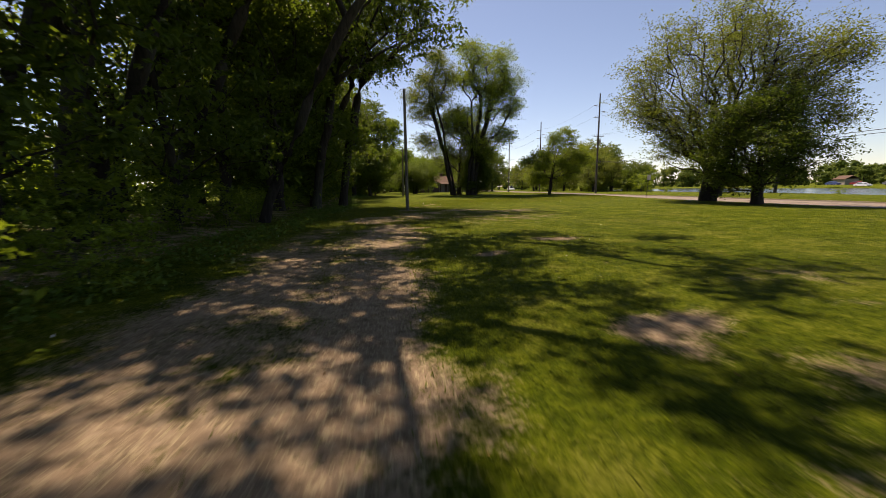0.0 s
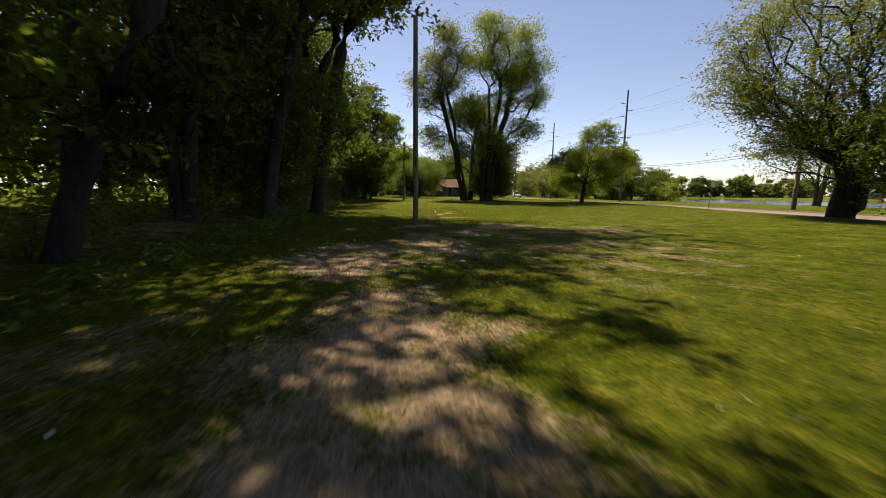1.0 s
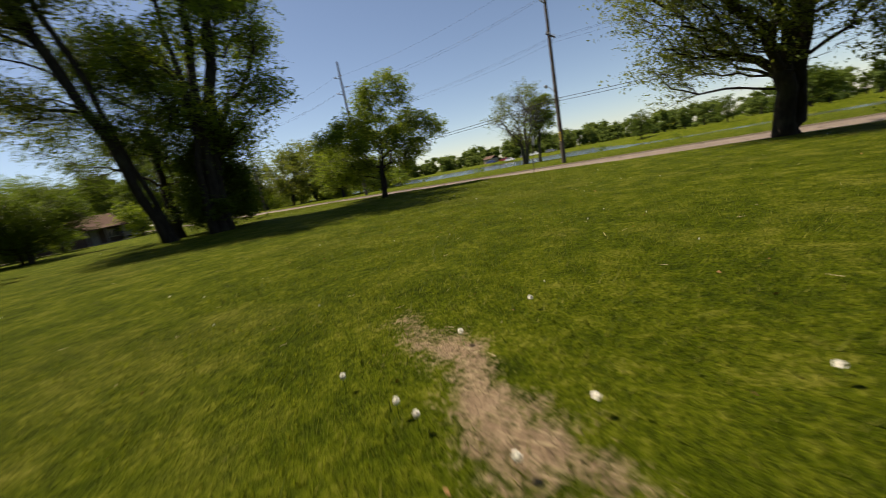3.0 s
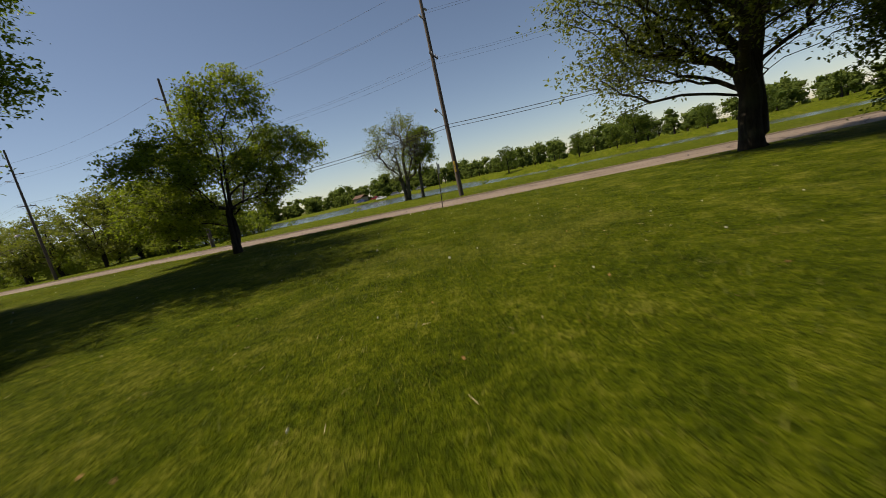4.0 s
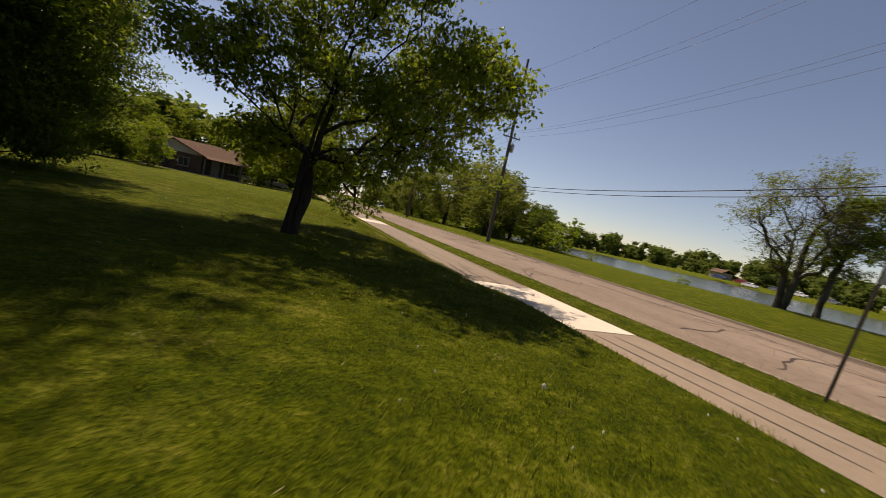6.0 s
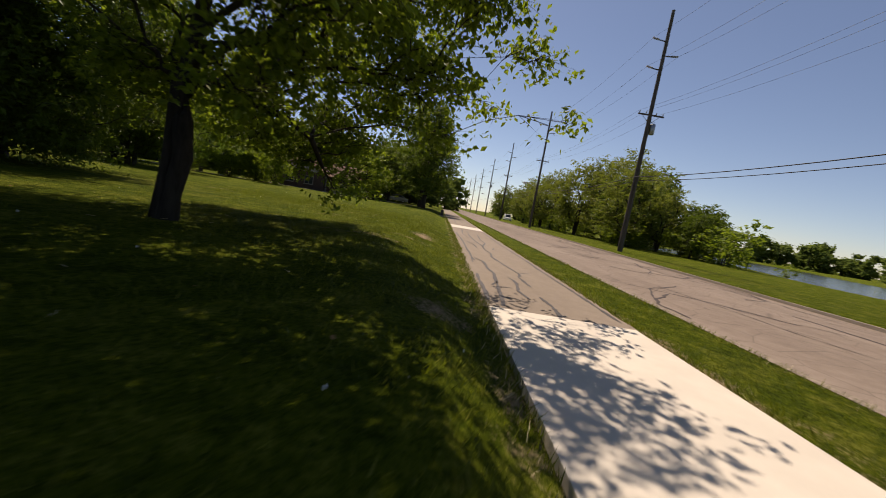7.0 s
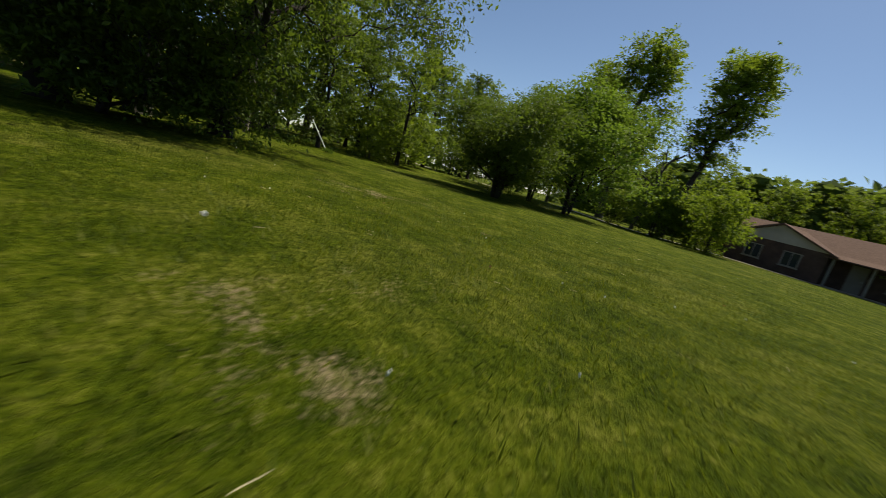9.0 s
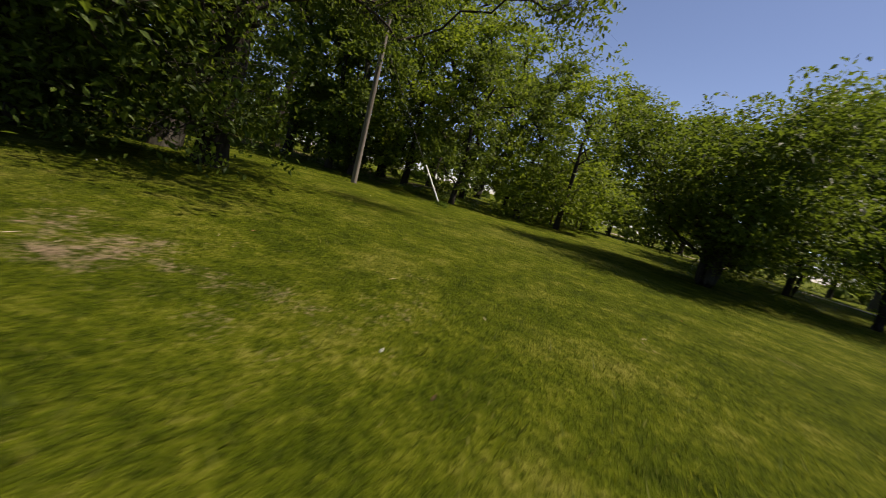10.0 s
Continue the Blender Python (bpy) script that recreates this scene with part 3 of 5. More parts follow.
def grow(seed, height, trunk_r, crown_base, crown_r, lobes, count, size, lean=(0, 0), stems=((0, 0),), top_heavy=0.5,
         droop=0.35, lobe_r=0.3, bare=0.0, slim=0.5, low=0.0, squash=0.75, boughs=(), flare=0.35, per=30, clump=0.0, stem_top=0.62, shell=0.5, swell=1.0, gaps=0.0, hang=0.0, fork_cost=0.32, step=0.6, finest=0.0):
    """Meshes of a tree at the origin: wood and leaves. Leafy lobes fill the crown; limbs grow towards a clump of leaves at each tip."""
    r = np.random.RandomState(seed)
    wood, leaf = Soup(), Soup()
    top_z = height * 0.86
    zc, hz = (height + crown_base) / 2, (height - crown_base) / 2
    balls = []
    for i in range(lobes):
        f = ((i + 0.5) / lobes) ** top_heavy
        z = crown_base + (height - crown_base) * (0.06 + 0.88 * f)
        prof = math.sqrt(max(0.05, 1 - ((z - zc) / hz) ** 2)) * (1 + low * (0.5 - f))
        az = i * 2.39996 + r.uniform(-0.5, 0.5)
        rr = crown_r * prof * (0.3 + 0.62 * r.rand())
        sx, sy = stems[i % len(stems)]
        k = min(1.0, z / top_z)
        c = (k * (sx + lean[0]) + rr * math.cos(az), k * (sy + lean[1]) + rr * math.sin(az), z + r.uniform(-0.04, 0.04) * height)
        balls.append((np.array(c), crown_r * lobe_r * (0.7 + 0.6 * r.rand()), r.rand() < bare))
    for q in boughs:
        balls.append((np.array(q[:3], float), q[3] * (swell if q[3] > 0.6 else 1.0), len(q) > 4))
    lines = []
    for sx, sy in stems:
        base = np.array([sx * 0.25, sy * 0.25, -0.2])
        tip = np.array([sx + lean[0], sy + lean[1], top_z]) * np.array([stem_top, stem_top, stem_top])
        t = np.linspace(0, 1, 10)[:, None]
        ax = base + (tip - base) * t ** np.array([1.25, 1.25, 1.0])
        ax[2:] += np.cumsum(r.normal(0, 0.012 * height, (8, 3)), 0) * np.array([1, 1, 0]) * 0.4
        lines.append(ax)
    weight = np.array([q[1] ** 1.7 for q in balls])
    share = weight / weight.sum()
    tips, leafy, own = [], [], []
    for (c, lr, is_bare), w in zip(balls, share):
        m = max(2, int(round(count / per * w * (1.6 if is_bare else 1.0))))
        d = r.normal(0, 1, (m * 2, 3))
        d /= np.linalg.norm(d, axis=1)[:, None]
        q = c + d * (r.rand(m * 2, 1) ** shell) * lr * np.array([1, 1, squash])
        if gaps > 0:
            q = np.array([v for v in q if noise.noise((v[0] * 0.9 / max(0.5, lr), v[1] * 0.9 / max(0.5, lr), v[2] * 1.1 / max(0.5, lr) + seed)) > gaps - 0.5 * r.rand()] or [q[0]])
        q = q[:m]
        q[:, 2] = np.maximum(q[:, 2], 0.25)
        tips.append(q)
        leafy += [not is_bare] * len(q)
        own += [lr] * len(q)
    tips = np.vstack(tips)
    P, par, rad, chains, ends, first = limbs_to(r, lines, tips, fork_cost, trunk_r * (1.0 if len(stems) == 1 else 1.2), hang=hang, step=step, foot=0.62 * crown_base)
    for i, c in enumerate(chains):
        pr = rad[c].copy()
        if i == 0 or c[0] == 0:
            own_r = trunk_r / math.sqrt(len(stems)) * (1.1 if len(stems) > 1 else 1.0)
            pr = np.minimum(pr, own_r)
            z = P[c][:, 2]
            pr += own_r * flare * np.exp(-np.maximum(z, 0) * 3.2 / max(0.25, trunk_r * 2))
        elif len(c) > 1:
            pr[0] = min(pr[0], pr[1] * 1.25)
        fat = pr[0]
        if fat < finest:
            continue
        wood.tube(P[c], pr, 12 if fat > 0.12 else (6 if fat > 0.05 else 3), fat > 0.1)
    leafy, own = np.array(leafy), np.array(own)
    for e, lr in zip(ends[~leafy], own[~leafy]):
        for _ in range(5):
            wood.tube(curve_between(P[par[e]], P[e] + r.normal(0, 0.3, 3) * lr, r, 0.02, 0.06, 5), np.linspace(0.013, 0.005, 5), 3, False)
    e = np.repeat(ends[leafy], 4)
    if len(e):
        rc = np.repeat(np.full(leafy.sum(), clump) if clump else np.clip(0.5 * own[leafy], 0.3, 1.3), 4)[:, None]
        spray = P[e] + r.normal(0, 1, (len(e), 3)) * rc * np.array([0.6, 0.6, 0.38])
        if finest == 0.0:
            twig_bundle(wood, P[par[e]], spray)
        m = (per / 4 * r.uniform(0.4, 1.6, len(e))).astype(int) + 1
        off = r.normal(0, 1, (m.sum(), 3)) * np.repeat(rc, m, 0) * 0.24 * np.array([1.0, 1.0, 0.4])
        off[:, 2] -= droop * np.linalg.norm(off[:, :2], axis=1) * 0.7
        leaves(leaf, np.repeat(spray, m, 0) + off, r, size, droop, slim)
    return wood, leaf


def plant(name, label, category, at, wood, leaf, bark, green, turn=0.0, group=""):
    t = thing(name, label, category, (at[0], at[1], land(at[0], at[1]) if len(at) < 3 else at[2]), turn, group)
    part("trunk", wood, bark, t, smooth=True)
    if leaf.v:
        part("crown", leaf, green, t)
    return t


def again(ob, x, y, turn, size=1.0, tall=1.0, z=None):
    m = pose(x, y, land(x, y) if z is None else z, 0, 0, turn) @ Matrix.Diagonal((size, size, size * tall, 1))
    return copy_thing(ob, m)


def deepen(profile, along, depth):
    """Lobes of a crown from its outline (offset, height, radius), each repeated in front of and behind the trunk."""
    u = Vector((*along, 0)).normalized()
    v = Vector((-u.y, u.x, 0))
    out = []
    for i, (a, z, r, *back) in enumerate(profile):
        for d in depth:
            k = d * (0.75 + 0.5 * ((i * 37 + 11) % 10) / 10) * max(0.25, 1 - abs(a) / 11)
            k += sum(back)
            p = u * (a * (1 - 0.04 * abs(k))) + v * k
            out.append((p.x, p.y, z + 0.35 * math.sin(i * 2.1 + d), r * (0.85 + 0.06 * (i % 4))))
    return out


# young maple beside the footpath
MAPLE = ((1.9, -1.0, 8.6, 1.1), (0.4, -0.2, 8.2, 0.9), (2.4, -1.4, 7.5, 1.1), (1.0, 0.2, 7.0, 1.3), (1.0, 1.2, 7.6, 1.0),
         (-2.2, 1.3, 5.6, 0.9), (-2.9, 1.9, 5.1, 0.8), (-3.3, 0.2, 4.6, 0.8), (-0.8, 0.4, 6.0, 1.2), (2.7, -1.6, 5.6, 1.2), (3.8, -2.4, 5.3, 0.95), (4.2, -2.8, 4.6, 0.8),
         (2.9, -2.0, 3.8, 1.1), (-0.8, 0.3, 4.5, 1.1), (1.2, -0.9, 4.4, 1.1), (-2.0, -0.4, 4.2, 0.9), (3.4, 0.6, 5.6, 1.1), (4.9, 0.5, 6.5, 0.7), (5.2, 0.7, 5.4, 0.8), (4.9, 0.4, 4.5, 0.6),
         (0.5, 2.0, 5.5, 1.2), (2.4, 2.6, 4.8, 1.1), (-1.5, 1.2, 2.5, 0.8), (-0.7, 0.8, 2.9, 0.8), (1.9, -1.3, 2.5, 0.8), (1.5, 0.5, 2.4, 0.6), (4.0, 0.2, 3.1, 0.7), (2.8, 0.4, 3.5, 0.9),
         (4.3, 1.9, 2.5, 0.4), (5.6, 2.6, 3.4, 0.26), (6.8, 1.45, 3.1, 0.24), (5.9, 1.2, 4.2, 0.4), (4.8, 1.9, 3.6, 0.45), (3.4, 2.6, 3.0, 0.75), (2.9, 3.0, 1.45, 0.45), (2.0, 2.7, 1.2, 0.4),
         (1.7, 5.0, 1.15, 0.38), (1.75, 5.7, 1.05, 0.28), (1.0, 4.4, 1.7, 0.7), (0.0, 4.2, 2.3, 0.9), (1.8, 3.6, 2.3, 0.8), (-1.4, 3.4, 3.2, 0.9), (0.3, 3.4, 4.0, 1.1),
         (0.8, 5.6, 3.2, 0.95), (2.0, 5.2, 2.6, 0.7), (-0.6, 5.2, 4.2, 1.0), (1.4, 4.8, 4.6, 1.0), (2.6, 4.2, 3.6, 0.8), (0.4, 4.0, 5.8, 1.0), (-1.5, 4.8, 2.6, 0.9), (2.4, 3.4, 5.4, 0.9), (3.9, 1.9, 5.2, 0.8), (3.6, 2.8, 4.2, 0.7), (3.2, 1.8, 6.4, 0.8))
w, l = grow(11, 10.2, 0.19, 3.7, 3.0, 0, 64000, 0.13, lean=(1.3, -0.4), stems=((0.25, 0.1), (-0.35, 0.25)), droop=0.6, slim=0.6, squash=0.75, per=34, clump=0.46, swell=1.15, gaps=0.1, fork_cost=0.45, boughs=MAPLE)
plant("maple_tree", "young green maple with a forked trunk on the lawn", "tree", (-5.72, 0.54), w, l, BARK_DARK, LEAF_MID, 0)

# two tall cottonwoods on the open lawn
w, l = grow(21, 22.0, 0.36, 7.5, 6.2, 0, 26000, 0.2, lean=(-3.6, 0.6), stems=((0.2, 0), (-1.0, 0.3)), droop=0.3, per=26, clump=1.0, swell=1.4, gaps=0.1, stem_top=0.75,
            boughs=deepen(((-2.8, 20.6, 1.5), (-4.1, 16.9, 1.8), (-4.9, 12.9, 1.7), (-2.7, 14.9, 1.6), (-0.9, 17.5, 1.5), (-4.8, 8.4, 1.3), (-6.1, 15.0, 1.2), (-1.6, 19.0, 1.3)), (0.98, -0.21), (-1.4, 0.8, 3.0)))
plant("cottonwood_tree", "tall slender cottonwood leaning over the park lawn", "tree", (-18.95, 5.9), w, l, BARK_DARK, LEAF_PALE, 0, "lawn cottonwoods")
w, l = grow(22, 23.0, 0.55, 6.8, 6.2, 0, 50000, 0.21, lean=(1.6, 0.4), stems=((0.5, 0.3), (-1.6, -0.3), (2.4, 1.2)), droop=0.3, per=30, clump=1.0, swell=1.35, gaps=0.08, stem_top=0.68,
            boughs=deepen(((-0.4, 21.0, 1.5), (1.0, 19.3, 1.8), (4.2, 19.6, 1.8, 1.2), (6.2, 17.2, 1.8, 3.0), (8.2, 14.0, 1.1, 4.0), (2.5, 15.6, 1.9), (-0.9, 16.8, 1.8), (4.5, 14.2, 1.7, 1.5), (1.9, 12.1, 1.6), (4.6, 8.9, 1.7),
                           (0.7, 7.6, 1.5), (-1.5, 10.9, 1.5), (6.6, 12.7, 1.2, 3.2), (3.0, 6.2, 1.5), (5.4, 16.0, 1.5, 2.4)), (0.98, -0.21), (-1.8, 0.6, 3.2)))
plant("cottonwood_tree", "broad many-stemmed cottonwood on the park lawn", "tree", (-16.65, 4.6), w, l, BARK_DARK, LEAF_MID, 0, "lawn cottonwoods")

# a spreading elm close behind them
w, l = grow(24, 14.0, 0.34, 4.4, 5.6, 34, 64000, 0.15, lean=(0.2, 1.2), top_heavy=0.95, droop=0.7, lobe_r=0.25, low=0.4, squash=0.8, per=40, clump=0.8,
            boughs=((2.6, 0.6, 1.2, 1.3), (3.2, -0.6, 1.2, 1.2), (1.8, 0.6, 1.6, 1.3), (0.2, 0.6, 1.8, 1.2), (3.8, 1.0, 2.8, 1.3), (1.2, 0.4, 3.4, 1.4), (3.4, -2.2, 2.2, 1.5), (-3.0, 7.2, 6.4, 1.2), (1.8, 5.4, 6.0, 1.5), (4.4, 1.4, 4.8, 1.5)))
plant("elm_tree", "spreading elm with drooping branches behind the cottonwoods", "tree", (-17.8, 8.6), w, l, BARK_DARK, LEAF_DARK, 0)

# low dense growth round the cottonwood feet, on the far side
w, l = grow(23, 6.4, 0.16, 0.3, 2.9, 22, 20000, 0.19, stems=((0, 0), (0.6, 0.4)), top_heavy=0.9, droop=0.5, lobe_r=0.36, low=0.5, step=1.0, finest=0.017)
plant("understory_tree", "low dense shady tree beside the cottonwoods", "tree", (-15.6, 6.2), w, l, BARK_DARK, LEAF_DARK, 0)

# the two trees by the street
w, l = grow(31, 16.0, 0.62, 3.4, 6.9, 0, 70000, 0.17, lean=(0.6, -0.4), stems=((0, 0), (1.4, -0.8), (-1.2, 0.9)), droop=0.3, per=30, clump=0.95, swell=1.4, gaps=0.08, stem_top=0.5, fork_cost=0.5,
            boughs=deepen(((-3.6, 13.4, 1.7), (-5.5, 11.2, 1.9), (-6.2, 8.4, 1.6), (-3.6, 7.3, 1.9), (-0.4, 12.2, 2.2), (2.8, 12.4, 2.1), (5.4, 10.8, 1.9), (7.6, 10.8, 1.2), (6.2, 8.0, 1.7), (3.5, 8.8, 2.1),
                           (-1.3, 9.3, 2.2), (-2.7, 4.8, 1.6), (0.9, 6.2, 2.0), (7.3, 6.4, 1.1), (1.2, 14.4, 1.5)), (0.76, -0.65), (-4.2, -1.2, 1.6, 4.4)) + [(0.2, 4.4, 4.9, 1.2), (0.2, 6.2, 7.5, 1.0), (0.2, 4.8, 3.1, 0.7), (0.1, 2.5, 5.3, 1.4), (2.4, 4.4, 4.1, 0.8), (1.5, 2.7, 4.5, 1.1), (-0.8, 5.5, 5.1, 1.2), (-0.9, 6.3, 8.0, 1.1)])
plant("silver_maple_tree", "broad old maple with thick trunk beside the footpath", "tree", (-0.75, -23.35), w, l, BARK_DARK, LEAF_PALE, 0)
w, l = grow(32, 7.5, 0.34, 1.1, 4.0, 26, 34000, 0.16, top_heavy=0.85, droop=0.35, lobe_r=0.3, low=0.5, per=36, clump=0.7)
plant("maple_tree", "dense dark low-branched maple beside the footpath", "tree", (-2.1, -29.2), w, l, BARK_DARK, LEAF_DARK, 80)

# half-bare tree on the lake shore
w, l = grow(41, 12.8, 0.4, 3.2, 6.2, 34, 20000, 0.17, bare=0.3, top_heavy=0.75, droop=0.3, lobe_r=0.26, stems=((0, 0.6), (0.3, -1.4)))
plant("shore_tree", "half-bare forked tree on the lake shore", "tree", (37.0, 10.0), w, l, BARK, LEAF_PALE, 0)
w, l = grow(42, 11.2, 0.25, 3.0, 3.2, 16, 13000, 0.2, top_heavy=0.7, lobe_r=0.36, lean=(0.2, -1.0))
plant("shore_tree", "leafy green tree leaning on the lake shore", "tree", (37.4, 7.4), w, l, BARK, LEAF_MID, 0)

# shady clump with many stems, behind the lawn
w, l = grow(51, 6.0, 0.27, 1.2, 4.6, 30, 50000, 0.15, per=36, clump=0.75, stems=((-1.1, 0.2), (0.4, 0.6), (1.2, -0.2), (0.2, -0.9)), top_heavy=0.8, lobe_r=0.32, low=0.5, droop=0.4, step=1.0, finest=0.017)
plant("boxelder_tree", "spreading many-stemmed box elder on the lawn edge", "tree", (-24.5, 23.4), w, l, BARK_DARK, LEAF_DARK, 0, "lawn edge box elders")
w, l = grow(52, 9.6, 0.25, 1.5, 4.8, 26, 27000, 0.22, per=36, clump=0.85, stems=((-0.8, 0), (0.7, 0.5), (0.1, -0.8)), top_heavy=0.8, lobe_r=0.32, low=0.5, droop=0.4, step=1.0, finest=0.017)
box2 = plant("boxelder_tree", "dense many-stemmed box elder behind the lawn", "tree", (-26.5, 31.0), w, l, BARK_DARK, LEAF_LIME, 0, "lawn edge box elders")
again(box2, -32.6, 31.5, 130, 1.0)

# tall slim trees beside the house
w, l = grow(61, 19.8, 0.34, 7.4, 2.6, 34, 17000, 0.29, per=36, clump=0.8, gaps=0.08, lean=(2.0, 0.8), stems=((-0.4, 0), (1.0, 0.4)), top_heavy=0.8, lobe_r=0.36, squash=1.2, step=1.0, finest=0.017)
plant("poplar_tree", "tall bare-stemmed poplar with a leafy top by the house", "tree", (-32.0, 48.5), w, l, BARK_DARK, LEAF_MID, 0)
w, l = grow(62, 20.8, 0.4, 4.0, 3.5, 36, 17000, 0.33, per=40, clump=1.0, gaps=0.05, top_heavy=0.9, lobe_r=0.36, squash=1.2, step=1.0, finest=0.017)
poplar = plant("poplar_tree", "tall narrow leafy poplar behind the lawn", "tree", (-37.5, 45.0), w, l, BARK, LEAF_MID, 0)
again(poplar, -46, 47, 70, 0.95)
w, l = grow(63, 11.5, 0.22, 3.5, 2.6, 14, 700, 0.26, bare=0.8, top_heavy=0.8, lobe_r=0.35, lean=(1.5, 0.5))
plant("dead_tree", "bare grey dead tree between the poplars", "tree", (-33.0, 45.5), w, l, BARK, LEAF_MID, 0)

# trees by the footpath ahead
w, l = grow(71, 17.4, 0.4, 3.2, 5.0, 46, 34000, 0.27, per=40, clump=0.95, squash=1.0, top_heavy=0.9, lobe_r=0.3, low=0.35, droop=0.3, step=1.0, finest=0.017)
plant("street_tree", "tall dense green tree beside the footpath", "tree", (-4.6, 60.5), w, l, BARK_DARK, LEAF_DARK, 0)
w, l = grow(72, 9.8, 0.26, 1.7, 4.0, 30, 11000, 0.32, per=40, clump=0.8, squash=0.95, top_heavy=0.9, lobe_r=0.36, low=0.4, step=1.0, finest=0.017)
lime = plant("street_tree", "round green tree in front of a taller one", "tree", (-3.4, 47.5), w, l, BARK_DARK, LEAF_DARK, 0)
again(lime, -9.5, 55.5, 60, 0.85)
again(lime, -11.5, 66.0, 160, 1.1)

# garden shrubs before the house
w, l = grow(75, 3.6, 0.08, 0.2, 2.1, 14, 5000, 0.19, top_heavy=0.9, lobe_r=0.42, low=0.4, stems=((-0.3, 0), (0.3, 0.2), (0, -0.3)), step=1.0, finest=0.017)
shrub = plant("garden_shrub", "round leafy shrub at the lawn edge near the house", "shrub", (-31.5, 41.0), w, l, BARK, LEAF_MID, 0, "house shrubs")
for x, y, a, k in ((-24.0, 42.0, 50, 1.1), (-26.8, 41.0, 120, 1.25), (-10.8, 50.0, 200, 1.3), (-24.6, 44.0, 260, 1.2)):
    again(shrub, x, y, a, k)
again(shrub, -20.8, 39.6, 80, 0.98, 1.35)

# ---- the wood along the worn track
w, l = grow(81, 18.0, 0.28, 8.2, 6.6, 24, 6500, 0.28, lean=(3.2, 0.4), top_heavy=0.8, lobe_r=0.23, droop=0.45, step=1.0, finest=0.017)
wood_a = plant("woodland_tree", "tall shady woodland tree with a dark leaning trunk", "tree", (-38.4, -32.5), w, l, BARK_DARK, LEAF_DARK, 0, "woodland trees")
# Airy trees are added to cast dappled shade; their crowns stay mostly out of view.
w, l = grow(86, 17.0, 0.2, 9.4, 6.0, 17, 5200, 0.23, lean=(7.2, -0.4), top_heavy=0.8, lobe_r=0.17, droop=0.4, step=1.0, finest=0.017)
airy = plant("woodland_tree", "thin airy woodland tree added to shade the track", "tree", (-32.8, -36.8), w, l, BARK_DARK, LEAF_MID, 0, "woodland trees")
again(airy, -35.0, -43.5, 8, 1.0)
w, l = grow(87, 18.5, 0.26, 11.0, 5.4, 22, 7500, 0.26, lean=(6.4, 0.2), top_heavy=0.9, lobe_r=0.25, droop=0.6, step=1.0, finest=0.017)
dense = plant("woodland_tree", "tall dense woodland tree reaching out over the track", "tree", (-35.0, -19.7), w, l, BARK_DARK, LEAF_DARK, 0, "woodland trees")
again(airy, -37.0, -40.0, 70, 0.95)
# These dense copies are added only for the shade they throw on the track.
for x, y, a, f in ((-36.6, -36.8, 4, 0.95), (-37.6, -43.2, -8, 0.92)):
    again(dense, x, y, a, f)
again(dense, -37.5, -24.0, 5, 0.9)
again(dense, -36.4, -19.4, 0, 0.9)
w, l = grow(88, 15.5, 0.3, 0.9, 4.6, 44, 16000, 0.27, top_heavy=0.95, lobe_r=0.3, low=0.35, droop=0.45, per=40, lean=(0.8, 0.2), step=1.0, finest=0.017)
thicket = plant("woodland_tree", "very dense dark woodland tree clothed to the ground", "tree", (-35.4, -25.6), w, l, BARK_DARK, LEAF_DARK, 0, "woodland trees")
for x, y, a, f in ((-36.6, -31.4, 60, 1.0), (-35.8, -20.0, 140, 1.05), (-36.4, -13.5, 220, 1.05), (-35.2, -7.0, 20, 1.0), (-33.6, 0.6, 100, 0.95), (-36.0, 6.5, 200, 1.0), (-31.9, 6.2, 300, 0.9), (-40.0, 16.5, 40, 0.75), (-44.0, 23.0, 130, 0.8), (-48.0, 31.0, 250, 0.8)):
    again(thicket, x, y, a, f)
w, l = grow(82, 15.5, 0.3, 3.4, 5.4, 24, 6000, 0.28, lean=(-0.8, 0.6), stems=((0.3, 0.2), (-0.9, 0.5)), top_heavy=0.8, lobe_r=0.3, droop=0.4, step=1.0, finest=0.017)
wood_b = plant("woodland_tree", "forked dark-barked woodland tree in deep shade", "tree", (-34.2, -30.0), w, l, BARK_DARK, LEAF_DARK, 0, "woodland trees")
w, l = grow(83, 13.0, 0.22, 0.8, 4.0, 24, 7500, 0.28, top_heavy=0.95, lobe_r=0.33, low=0.4, droop=0.5, step=1.0, finest=0.017)
wood_c = plant("woodland_tree", "leafy woodland edge tree clothed to the ground", "tree", (-36.5, -26.5), w, l, BARK_DARK, LEAF_MID, 0, "woodland trees")
w, l = grow(84, 12.0, 0.2, 0.6, 3.7, 26, 8000, 0.25, top_heavy=0.95, lobe_r=0.3, low=0.4, droop=0.55, step=1.0, finest=0.017)
wood_d = plant("woodland_tree", "leafy edge tree hanging over the worn track", "tree", (-33.6, -24.0), w, l, BARK_DARK, LEAF_DARK, 0, "woodland trees")
